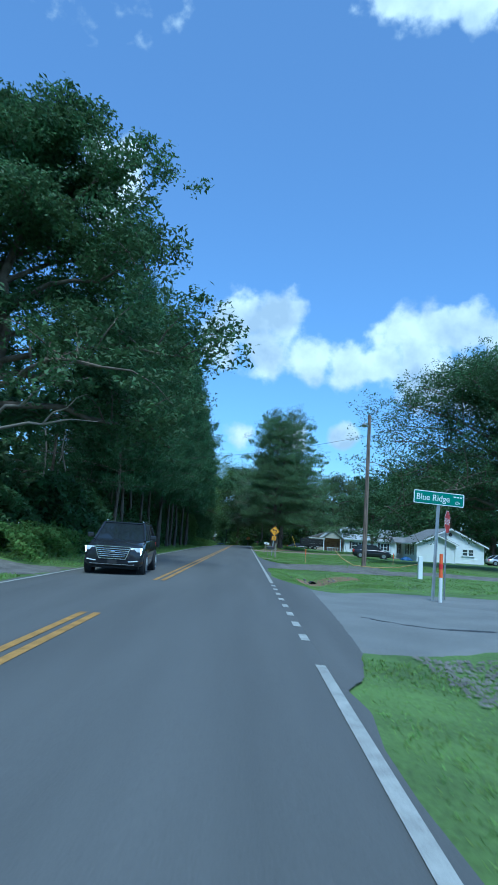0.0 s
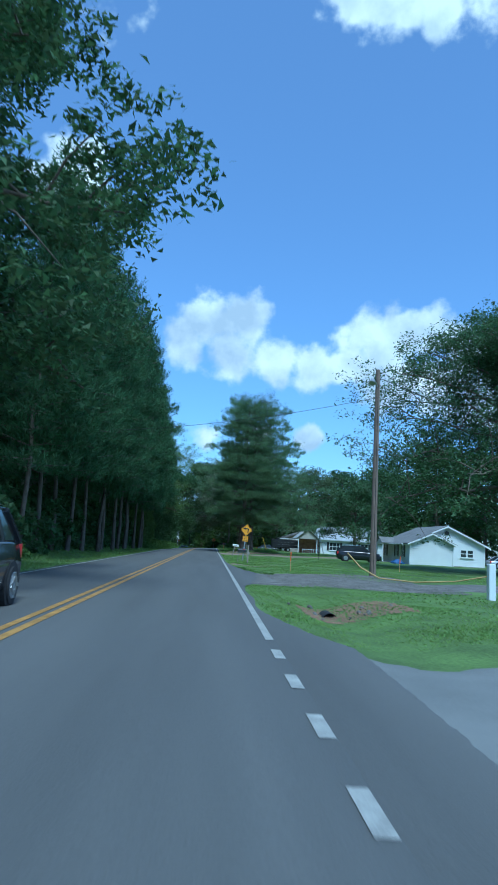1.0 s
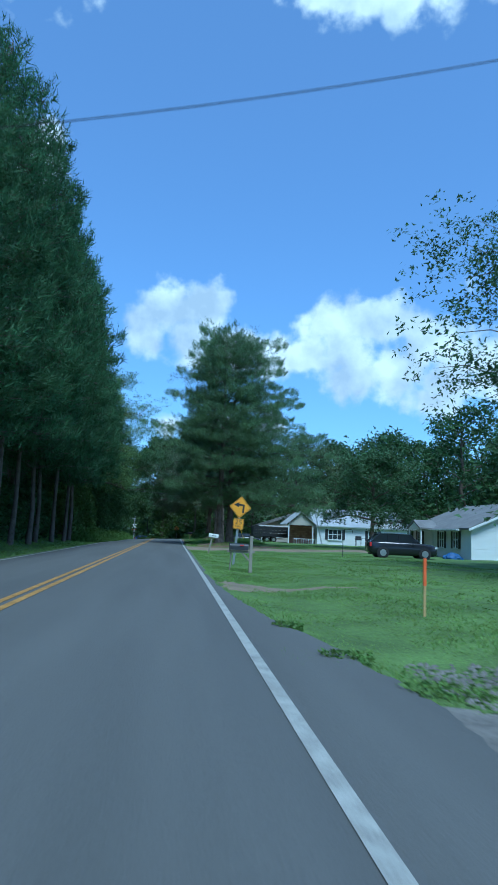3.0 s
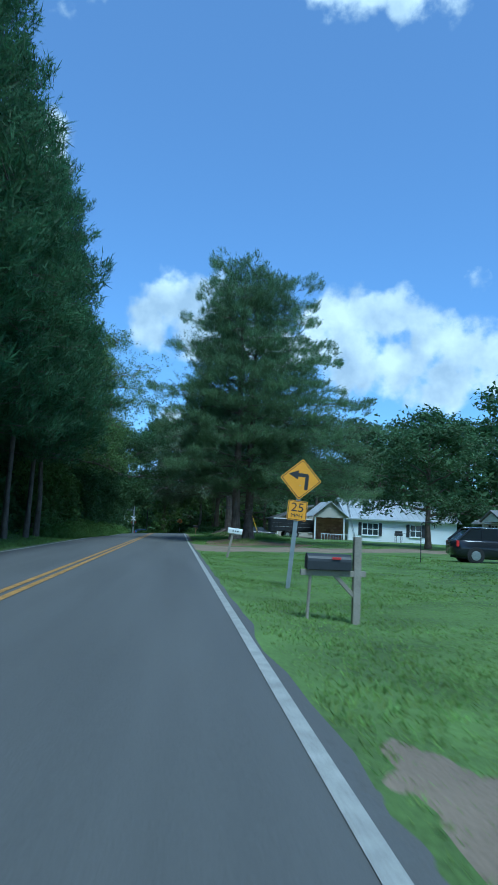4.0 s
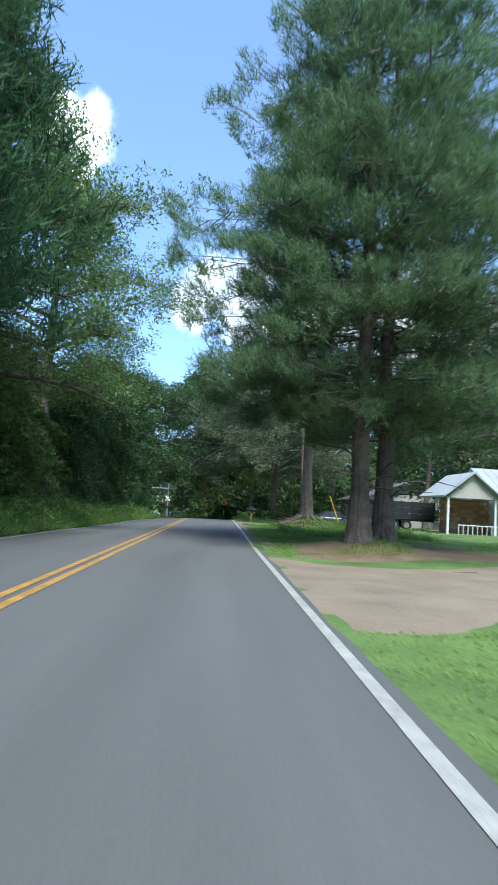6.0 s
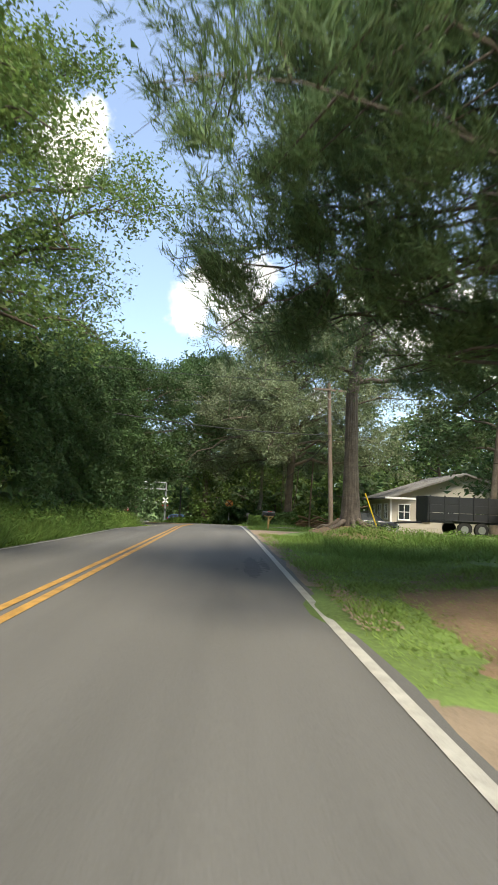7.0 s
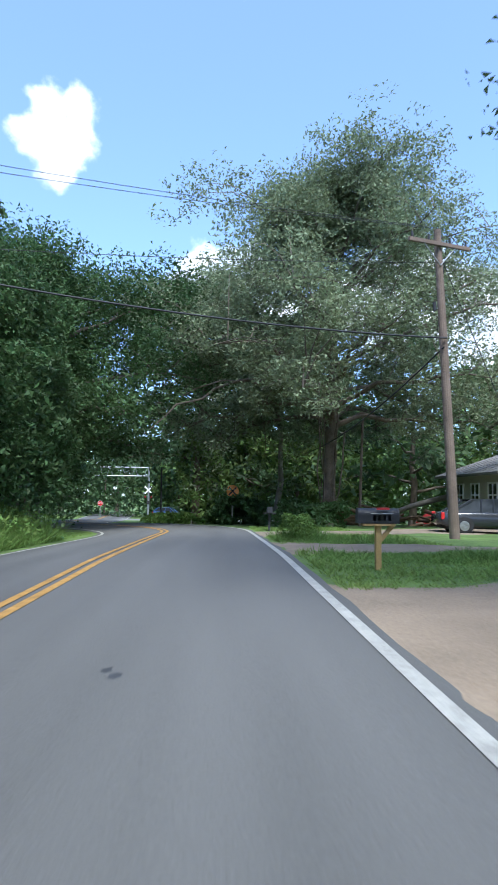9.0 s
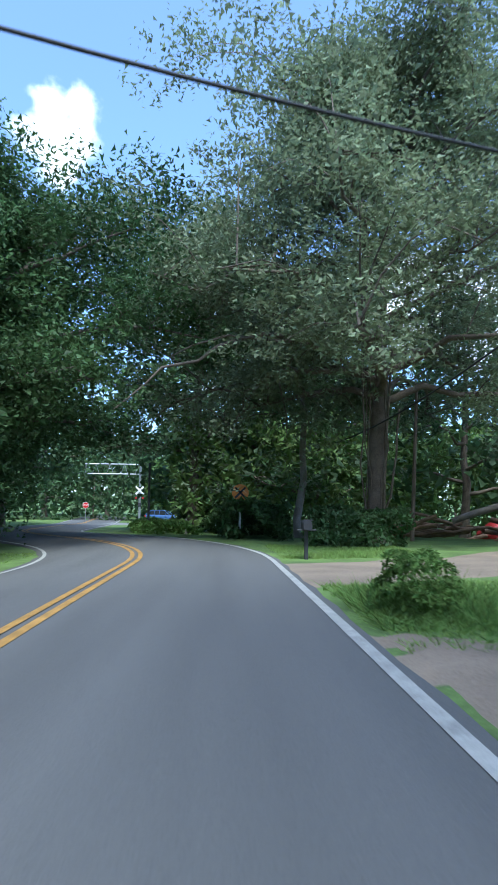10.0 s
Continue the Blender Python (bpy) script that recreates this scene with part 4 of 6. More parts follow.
thicket("undergrowth", [(-40, 210), (-20, 216), (0, 212), (20, 206), (40, 196)], 4.0, 11.0, 0.45, 18000, LEAF, "dark green brush beyond the crossing", 8)
thicket("undergrowth", [(-70, 232), (-30, 240), (0, 238), (34, 226)], 5.0, 17.0, 0.8, 15000, LEAF, "solid dark wood beyond the railway", 23)
thicket("undergrowth", [(62, 40), (58, 80), (52, 112), (40, 135), (34, 160)], 4.0, 8.5, 0.5, 15000, LEAF, "dense green hedge behind the houses", 9)
thicket("undergrowth", [(2, 186), (16, 186), (34, 178), (52, 154), (64, 122), (68, 90)], 4.5, 15.0, 0.5, 20000, LEAF_BRIGHT, "solid green wood edge behind the drives", 17)
thicket("roadside_bush", [(1.2, 134.3), (1.6, 134.5), (2.1, 134.6)], 0.42, 0.85, 0.045, 2600, WEED, "leafy green bush beside the dirt drive", 10, "bush", 0.7)
thicket("roadside_bush", [(2.6, 150.5), (4.2, 150.0), (6.0, 151.0)], 1.2, 1.6, 0.16, 4200, LEAF_VINE, "tangled green bush at the big tree's foot", 11, "bush", 0.7)
thicket("tall_weeds", [(4.0, 116), (6.0, 118.5), (8.0, 117), (9.5, 112)], 1.6, 0.5, 0.05, 3000, WEED, "weeds round the rooty mound", 12, "weeds", 0.8)
thicket("tall_weeds", [(-3.0, 162), (-5.5, 175), (-7.5, 190)], 1.6, 0.9, 0.2, 5000, WEED, "pale weeds on the island inside the bend", 13, "weeds", 0.8)
thicket("tall_weeds", [(-9.6, 25.5), (-9.9, 34), (-10.2, 46)], 1.3, 1.5, 0.14, 9000, WEED, "lush green weeds before the dark wood", 16, "weeds", 0.9)
thicket("roadside_bush", [(20.5, 46.5), (21.5, 48.5), (22.5, 50)], 2.0, 3.0, 0.2, 4500, LEAF, "dark green bush at the lawn's edge", 14, "bush", 0.8)
thicket("undergrowth", [(0.6, 155), (1.6, 162), (0, 170), (-3, 178)], 1.6, 2.0, 0.22, 8000, LEAF_VINE, "tangle of brush at the bend", 15, "bush", 0.9)


for k, (x, y, w) in enumerate(((1.5, 49.6, 0.22), (1.75, 47.4, 0.3), (2.25, 45.9, 0.4), (2.5, 44.2, 0.25))):
    thicket("weed_tuft", [(x - w, y), (x, y + 0.06), (x + w, y)], 0.16, 0.14, 0.035, 260, WEED, "tuft of weeds growing through the broken asphalt", 60 + k, "weeds", 0.4)


# ---- houses ----
def window(parent, x, y, z, w, h, shutters=True, face="y", panes=2):
    """A window in a wall: frame, sill, panes, and shutters where it has them. face: the axis that it looks along (y: towards -y, x: towards -x)."""
    m = pose(x, y, z) if face == "y" else pose(x, y, z, 0, 0, -90)
    fr = box((0, 0, h / 2), (w, 0.08, 0.07))
    for dz in (0.0, h):
        box((0, 0, dz), (w + 0.1, 0.09, 0.08), 0.01, bm=fr)
    for i in range(panes + 1):
        box((-w / 2 + w * i / panes, 0, h / 2), (0.06, 0.085, h), 0.0, bm=fr)
    frame_ = part("window", fr, WHITE_PAINT, parent)
    frame_.matrix_local = m
    for i in range(panes):
        for dz in (0.26, 0.74):
            part("pane", box((-w / 2 + w * (i + 0.5) / panes, 0.02, h * dz), (w / panes - 0.07, 0.03, h * 0.44)), WINDOW_GLASS, frame_)
    part("window_sill", box((0, -0.06, -0.06), (w + 0.16, 0.12, 0.05), 0.01), WHITE_PAINT, frame_)
    if shutters:
        for side in (-1, 1):
            bm = box((side * (w / 2 + 0.24), -0.02, h / 2), (0.34, 0.04, h + 0.06), 0.008)
            for k in range(8):
                box((side * (w / 2 + 0.24), -0.045, 0.1 + (h - 0.2) * k / 7), (0.27, 0.02, 0.05), bm=bm)
            part("shutter", bm, SHUTTER, frame_)


def siding(x0, x1, y, z0, top, parent, material, face="y"):
    """Lapped boards on a wall, one object a board; top: height of the wall at each place along it."""
    z = z0 + 0.1
    while True:
        xs = np.linspace(x0, x1, 60)
        inside = xs[np.array([top(v) for v in xs]) > z + 0.19]
        if len(inside) < 3:
            break
        a, b = inside.min(), inside.max()
        pts = [(0, z), (-0.022, z), (-0.008, z + 0.195), (0, z + 0.195)]
        if face == "y":
            bm = prism([(y + u, w) for u, w in pts], (a, b), "x")
        else:
            bm = prism([(y + u, w) for u, w in pts], (a, b), "y")
        part("board", bm, material, parent)
        z += 0.2


def gable_shape(x0, x1, z0, eave0, eave1, ridge_x, ridge_z):
    return [(x0, z0), (x1, z0), (x1, eave1), (ridge_x, ridge_z), (x0, eave0)]


def roof(parent, x0, e0, xr, zr_, x1, e1, y0, y1, material, thick=0.14, ribs=0.0):
    """Two slopes over a ridge along y, with thickness and, on a metal roof, standing seams."""
    r = part("roof", prism([(x0, e0), (xr, zr_), (x1, e1), (x1, e1 + thick), (xr, zr_ + thick), (x0, e0 + thick)], (y0, y1)), material, parent)
    if ribs:
        y = y0 + ribs / 2
        while y < y1:
            bm = bmesh.new()
            for a, ea in ((x0, e0), (x1, e1)):
                rod((a, y, ea + thick + 0.01), (xr, y, zr_ + thick + 0.01), 0.025, None, 4, bm)
            part("seam", bm, material, r)
            y += ribs
    return r


def house_ranch():
    """The white ranch house: a broad gable end with a lower gable before it, and a long side with a small porch."""
    h = thing("house", "white ranch house with grey shingle roof", "house")
    z0 = -0.12
    part("wall", prism(gable_shape(22.6, 31.8, z0 - 0.4, 2.45, 2.45, 27.3, 4.45), (90.0, 101.0)), WHITE_PAINT, h)
    part("wall", prism(gable_shape(22.4, 27.4, z0 - 0.4, 2.4, 2.4, 24.9, 3.5), (88.2, 89.99)), WHITE_PAINT, h)
    siding(22.4, 27.4, 88.2, z0, lambda v: 3.5 - abs(v - 24.9) * 0.44, h, WHITE_PAINT)
    siding(27.45, 31.8, 90.0, z0, lambda v: 4.45 - abs(v - 27.3) * 0.435, h, WHITE_PAINT)
    part("foundation", box((27.2, 89.9, z0 - 0.02), (9.3, 0.12, 0.3), 0.01), CONCRETE, h)
    roof(h, 21.9, 2.14, 27.3, 4.5, 32.4, 2.2, 89.6, 101.5, SHINGLE)
    roof(h, 22.0, 2.22, 24.9, 3.52, 27.8, 2.22, 87.8, 89.6, SHINGLE)
    for y, z, x0, xr, zr_, x1 in ((89.58, 2.2, 21.9, 27.3, 4.5, 32.4), (87.78, 2.24, 22.0, 24.9, 3.52, 27.8)):
        bm = bmesh.new()
        for a in (x0, x1):
            prism([(a, z - 0.12), (xr, zr_ - 0.12), (xr, zr_ + 0.06), (a, z + 0.06)], (y - 0.03, y + 0.01), bm=bm)
        part("barge_board", bm, WHITE_PAINT, h)
    for x in (29.3, 30.1):
        window(h, x, 89.96, 1.05, 0.7, 0.85, False, "y", 1)
    part("gable_vent", rod((27.3, 89.9, 3.75), (27.3, 89.98, 3.75), 0.24, None, 16), SHUTTER, h, "dark round gable vent")
    for y in (91.4, 94.2, 99.2):
        window(h, 22.56, y, 0.75, 0.95, 1.35, True, "x")
    part("door", box((22.55, 96.6, 0.98), (0.08, 0.95, 2.05), 0.02), WHITE_PAINT, h, "white front door")
    porch = part("porch_roof", prism([(95.0, 2.25), (96.6, 2.95), (98.2, 2.25), (98.2, 2.37), (96.6, 3.07), (95.0, 2.37)], (20.9, 22.7), "x"), SHINGLE, h)
    part("porch_gable", prism([(95.2, 2.25), (98.0, 2.25), (96.6, 2.85)], (20.98, 21.06), "x"), WHITE_PAINT, porch)
    for y in (95.2, 98.0):
        part("porch_post", box((21.1, y, 1.1), (0.12, 0.12, 2.35), 0.01), WHITE_PAINT, h)
    part("porch_floor", box((21.75, 96.6, -0.06), (1.6, 3.2, 0.2), 0.02), CONCRETE, h)
    for x, y in ((22.6, 89.98), (31.8, 89.98), (22.4, 88.18), (27.4, 88.18)):
        part("corner_board", box((x, y, 1.1), (0.12, 0.12, 2.6)), WHITE_PAINT, h)
    part("gutter", box((21.86, 95.5, 2.2), (0.12, 11.8, 0.1), 0.02), WHITE_PAINT, h)
    return h


def house_porch():
    """The farther white house: ridge across the view, metal roof, brick porch under a gable."""
    h = thing("house", "white house with pale metal roof and brick porch", "house")
    z0, y = 0.75, 121.0
    part("wall", prism([(y, z0 - 0.6), (y + 8, z0 - 0.6), (y + 8, 3.5), (y + 4, 5.5), (y, 3.5)], (17.3, 29.0), "x"), WHITE_PAINT, h)
    siding(17.3, 29.0, y, z0, lambda v: 3.5, h, WHITE_PAINT)
    r = part("roof", prism([(y - 0.5, 3.3), (y + 4, 5.55), (y + 8.5, 3.3), (y + 8.5, 3.42), (y + 4, 5.68), (y - 0.5, 3.42)], (16.9, 29.4), "x"), METAL_ROOF, h)
    for i in range(21):
        x = 17.1 + i * 0.6
        part("seam", rod((x, y - 0.5, 3.44), (x, y + 4, 5.69), 0.025, None, 4), METAL_ROOF, r)
    window(h, 19.6, y - 0.04, 1.75, 1.7, 1.25, True, "y", 3)
    window(h, 24.5, y - 0.04, 1.75, 1.2, 1.25)
    # brick porch with its own small gable
    part("porch_wall", box((15.6, 122.6, 2.0), (3.2, 0.2, 2.7)), BRICK, h)
    for row_ in range(9):
        for k in range(7):
            x = 14.1 + k * 0.44 + (0.22 if row_ % 2 else 0)
            part("brick", BRICK_MESH, BRICK, h).matrix_local = pose(x + 0.1, 122.48, 0.95 + row_ * 0.27)
    roof(h, 13.1, 3.35, 15.0, 4.9, 16.9, 3.35, 119.4, 124.5, METAL_ROOF, 0.1, 0.7)
    part("porch_gable", prism([(13.4, 3.35), (16.6, 3.35), (15.0, 4.75)], (119.7, 119.8)), BEIGE_PAINT, h)
    for x in (13.5, 16.5):
        part("porch_post", box((x, 119.8, 2.0), (0.14, 0.14, 2.8), 0.01), WHITE_PAINT, h)
    part("porch_floor", box((15.6, 121.0, 0.72), (3.6, 3.0, 0.2), 0.02), CONCRETE, h)
    bm = bmesh.new()
    for x in np.linspace(14.2, 16.9, 10):
        rod((x, 119.8, 0.8), (x, 119.8, 1.65), 0.025, None, 5, bm)
    box((15.55, 119.8, 1.68), (2.8, 0.06, 0.06), bm=bm)
    part("porch_rail", bm, WHITE_PAINT, h)
    return h


def house_back():
    """The low house behind the trailer, with a grey roof and a glazed side."""
    h = thing("house", "low beige house with grey sheet roof", "house")
    z0, y = 0.1, 150.0
    part("wall", prism(gable_shape(15.0, 29.0, z0 - 0.6, 2.75, 2.75, 21.5, 5.0), (y, y + 9)), BEIGE_PAINT, h)
    siding(15.0, 29.0, y, z0, lambda v: 2.75, h, BEIGE_PAINT)
    roof(h, 14.4, 2.6, 21.5, 5.05, 29.6, 2.6, y - 0.7, y + 9.6, SHINGLE, 0.16, 1.2)
    for x in (16.2, 18.0, 20.2, 24.0):
        window(h, x, y - 0.04, 0.85, 1.0, 1.35, False)
    for yy in (151.5, 154, 156.5):
        window(h, 14.96, yy, 0.85, 1.2, 1.35, False, "x")
    part("corner_board", box((15.0, y - 0.03, 1.3), (0.16, 0.16, 2.7)), WHITE_PAINT, h)
    part("fascia", box((21.9, y - 0.72, 2.72), (15.2, 0.05, 0.16)), WHITE_PAINT, h)
    return h


BRICK_MESH = bpy.data.meshes.new("brick")
_b = box((0, 0, 0), (0.41, 0.06, 0.235), 0.008)
_b.to_mesh(BRICK_MESH)
_b.free()
house_ranch()
house_porch().location = (0.3, 0.0, -0.85)
house_back().location = (-0.4, 0.0, -0.1)

lad = thing("ladder", "aluminium ladder leaning on the porch roof", "ladder", pose(17.9, 119.0, -0.12, 0, -14, 0))
for side in (-0.2, 0.2):
    part("rail", box((0, side, 2.2), (0.06, 0.03, 4.4), 0.005), STEEL, lad)
for i in range(13):
    part("rung", rod((0, -0.2, 0.3 + i * 0.32), (0, 0.2, 0.3 + i * 0.32), 0.016, None, 6), STEEL, lad)


# ---- vehicles ----
def hull(stations, taper=0.0):
    """A car body skin from cross-sections: (y, z_low, z_high, half width low, half width high)."""
    bm = bmesh.new()
    rings = []
    for y, zl, zh, wl, wh in stations:
        zm = zl + (zh - zl) * 0.55
        prof = [(0, zl), (wl * 0.9, zl), (wl, zl + 0.08), (max(wl, wh) * 1.0, zm), (wh, zh - 0.06), (wh * 0.93, zh), (0, zh + 0.015)]
        full = prof + [(-u, w) for u, w in prof[-2:0:-1]]
        rings.append([bm.verts.new((u, y, w)) for u, w in full])
    n = len(rings[0])
    for a, b in zip(rings, rings[1:]):
        for i in range(n):
            bm.faces.new((a[i], a[(i + 1) % n], b[(i + 1) % n], b[i]))
    bm.faces.new(rings[0])
    bm.faces.new(rings[-1][::-1])
    bmesh.ops.recalc_face_normals(bm, faces=bm.faces)
    return bm


def wheel(parent, x, y, r, w, rim):
    t = part("wheel", bmesh.new(), RUBBER, parent)
    t.matrix_local = pose(x, y, r)
    tyre = rod((-w / 2, 0, 0), (w / 2, 0, 0), r, None, 24)
    bmesh.ops.bevel(tyre, geom=[e for e in tyre.edges if len(e.link_faces) == 2 and abs(e.calc_face_angle()) > 1], offset=0.03, segments=2, affect="EDGES")
    part("tyre", tyre, RUBBER, t)
    bm = bmesh.new()
    s = 1 if x > 0 else -1
    rod((s * w * 0.46, 0, 0), (s * w * 0.53, 0, 0), r * 0.66, r * 0.62, 20, bm)
    for k in range(5):
        a = k * 2 * math.pi / 5
        box((s * w * 0.55, math.cos(a) * r * 0.33, math.sin(a) * r * 0.33), (0.03, r * 0.16, r * 0.62), 0.0, Matrix.Rotation(-(a - math.pi / 2), 4, "X"), bm)
    part("rim", bm, rim, t)


def car(name, label, m, paint, L=4.8, W=1.9, H=1.68, suv=True, face=False):
    """A car, nose towards -y of its own axes, standing on its wheels."""
    c = thing(name, label, "car", m)
    hw, belt, sill = W / 2, H * (0.645 if suv else 0.60), 0.24
    f, b = -L / 2, L / 2
    part("body", hull([(f, 0.36, belt * 0.72, hw * 0.74, hw * 0.70), (f + 0.10, 0.28, belt * 0.84, hw * 0.92, hw * 0.86), (f + 0.5, sill, belt * 0.92, hw * 0.99, hw * 0.92),
                       (f + 1.25, sill, belt, hw, hw * 0.95), (0.3, sill, belt * 1.02, hw, hw * 0.95), (b - 0.9, sill, belt * 1.03, hw, hw * 0.95),
                       (b - 0.25, sill + 0.04, belt * 1.02, hw * 0.97, hw * 0.9), (b, 0.4, belt * (0.95 if suv else 0.9), hw * 0.85, hw * 0.8)]), paint, c, "", True)
    w0, r0, r1, w1 = f + 1.25, f + 1.95, b - (0.75 if suv else 1.35), b - (0.12 if suv else 0.45)
    g = bmesh.new()
    pts = []
    for y, z, hwid in ((w0, belt - 0.02, hw * 0.88), (r0, H - 0.03, hw * 0.70), (r1, H - 0.05, hw * 0.70), (w1, belt - 0.02, hw * 0.85)):
        pts.append([g.verts.new((-hwid, y, z)), g.verts.new((hwid, y, z))])
    for a, d in zip(pts, pts[1:]):
        g.faces.new((a[0], a[1], d[1], d[0]))
    g.faces.new([p[0] for p in pts])
    g.faces.new([p[1] for p in pts][::-1])
    g.faces.new((pts[0][0], pts[3][0], pts[3][1], pts[0][1]))
    bmesh.ops.recalc_face_normals(g, faces=g.faces)
    part("greenhouse", g, CAR_GLASS, c, "dark tinted glass")
    rb = bmesh.new()
    box((0, (r0 + r1) / 2, H - 0.02), (hw * 1.42, r1 - r0 + 0.1, 0.05), 0.02, bm=rb)
    part("roof", rb, paint, c)
    for s in (-1, 1):
        part("pillar", rod((s * hw * 0.885, w0, belt - 0.02), (s * hw * 0.71, r0, H - 0.03), 0.045, None, 6), paint, c)
        part("pillar", rod((s * hw * 0.86, w1, belt - 0.02), (s * hw * 0.71, r1, H - 0.04), 0.06, None, 6), paint, c)
        for q in (0.36, 0.72):
            yy = r0 + (r1 - r0) * q
            part("pillar", rod((s * hw * 0.885, yy + 0.05, belt - 0.02), (s * hw * 0.71, yy, H - 0.04), 0.035, None, 6), paint, c)
        mir = box((s * (hw + 0.12), w0 + 0.45, belt + 0.12), (0.22, 0.12, 0.15), 0.04)
        part("mirror", mir, paint, c)
        part("headlight", box((s * hw * 0.76, f + 0.12, belt * 0.74), (hw * 0.3, 0.16, 0.13), 0.03), LAMP_GLASS, c)
        part("tail_light", box((s * hw * 0.86, b - 0.1, belt * 0.84), (0.1, 0.14, 0.3), 0.03), SIGN_RED, c)
        if suv:
            part("roof_rail", rod((s * hw * 0.66, r0 + 0.2, H + 0.05), (s * hw * 0.66, r1 - 0.1, H + 0.04), 0.022, None, 6), CHROME, c)
    R = 0.36 if suv else 0.32
    for x in (-hw + 0.1, hw - 0.1):
        for y in (f + 0.92, b - 0.95):
            arch = rod((x - 0.115, y, R), (x + 0.115, y, R), R + 0.06, None, 20)
            part("wheel_arch", arch, RUBBER, c)
            wheel(c, x * 1.03, y, R, 0.24, STEEL)
    part("underside", box((0, 0, 0.27), (W * 0.86, L * 0.9, 0.14)), RUBBER, c)
    gr = bmesh.new()
    box((0, f + 0.02, belt * 0.64), (hw * 1.12, 0.08, 0.34), 0.03, bm=gr)
    grille = part("grille", gr, RUBBER, c)
    if face:
        zc = belt * 0.64
        for k in range(5):
            part("bar", box((0, f - 0.03, zc - 0.12 + k * 0.06), (hw * (0.86 + 0.06 * k), 0.04, 0.026), 0.006), CHROME, grille)
        part("badge", box((0, f - 0.05, zc + 0.03), (0.16, 0.03, 0.1), 0.03), CHROME, grille)
        rim_ = bmesh.new()
        for a, d in (((-0.56, 0.19), (0.56, 0.19)), ((0.56, 0.19), (0.42, -0.19)), ((0.42, -0.19), (-0.42, -0.19)), ((-0.42, -0.19), (-0.56, 0.19))):
            rod((a[0], f - 0.03, zc + a[1]), (d[0], f - 0.03, zc + d[1]), 0.02, None, 6, rim_)
        part("grille_rim", rim_, CHROME, grille)
        for s in (-1, 1):
            part("daytime_lamp", box((s * hw * 0.90, f + 0.17, belt * 0.62), (0.06, 0.12, 0.40), 0.02, Matrix.Rotation(s * 0.14, 4, "Y")), LAMP_LIT, c, "lit white running lamp")
            part("fog_lamp", box((s * hw * 0.70, f + 0.03, 0.45), (0.3, 0.08, 0.035), 0.012, Matrix.Rotation(s * -0.12, 4, "Y")), LAMP_GLASS, c)
        part("number_plate", box((0, f - 0.0, 0.42), (0.30, 0.06, 0.13), 0.004), RUBBER, c)
        part("bumper_trim", box((0, f + 0.06, 0.34), (hw * 1.5, 0.08, 0.04), 0.015), CHROME, c)
    return c


car("car", "charcoal SUV with chrome grille on the road", pose(-4.55, 24.4, float(road_z(24.4, -1.9)), 0, 0, 2), CAR_DARK, 4.8, 1.9, 1.70, True, True)
car("car", "black SUV parked on the lawn before the house", pose(15.9, 85.6, float(gz(15.9, 85.6)), 0, 0, 84), CAR_DARK, 4.8, 1.9, 1.68)
car("car", "pale silver sedan parked beside the white house", pose(34.5, 90.5, float(gz(34.5, 90.5)), 0, 0, 95), CAR_SILVER, 4.6, 1.8, 1.42, False)
car("car", "blue hatchback parked on the cross street", pose(-7.4, 207.5, float(gz(-7.4, 207.5)) + 0.03, 0, 0, 80), CAR_BLUE, 4.4, 1.8, 1.55)
car("car", "dark grey sedan parked behind the pole", pose(11.1, 143.6, float(gz(11.1, 143.6)), 0, 0, 86), CAR_GREY, 4.7, 1.82, 1.44, False)

tr = thing("box_trailer", "black open-sided utility trailer before the house", "trailer", pose(12.5, 126.5, float(gz(12.5, 126.5)), 0, 0, 0))
part("bed", box((0, 0, 0.72), (4.8, 2.0, 0.12), 0.02), TRAILER_BLACK, tr)
for y in (-1.0, 1.0):
    for k in range(3):
        part("side_board", box((0, y, 0.98 + 0.42 * k), (4.8, 0.05, 0.39), 0.01), TRAILER_BLACK, tr)
    for k in range(7):
        part("stake", box((-2.3 + k * 0.766, y * 1.04, 1.4), (0.07, 0.05, 1.35), 0.008), TRAILER_BLACK, tr)
for x in (-2.4, 2.4):
    part("end_board", box((x, 0, 1.4), (0.05, 2.0, 1.25), 0.01), TRAILER_BLACK, tr)
for x in (-0.55, 0.35):
    for y in (-1.1, 1.1):
        w_ = part("wheel", rod((x, y - 0.11, 0.36), (x, y + 0.11, 0.36), 0.36, None, 20), RUBBER, tr)
        part("rim", rod((x, y * 1.11 - 0.01, 0.36), (x, y * 1.11 + 0.01, 0.36), 0.2, None, 14), STEEL, w_)
part("fender", box((-0.1, -1.1, 0.79), (2.0, 0.28, 0.05), 0.02), TRAILER_BLACK, tr)
part("tow_bar", rod((-2.4, 0, 0.66), (-3.9, 0, 0.55), 0.05, None, 6), TRAILER_BLACK, tr)
part("jack", rod((-3.7, 0, 0.02), (-3.7, 0, 0.9), 0.04, None, 8), STEEL, tr)


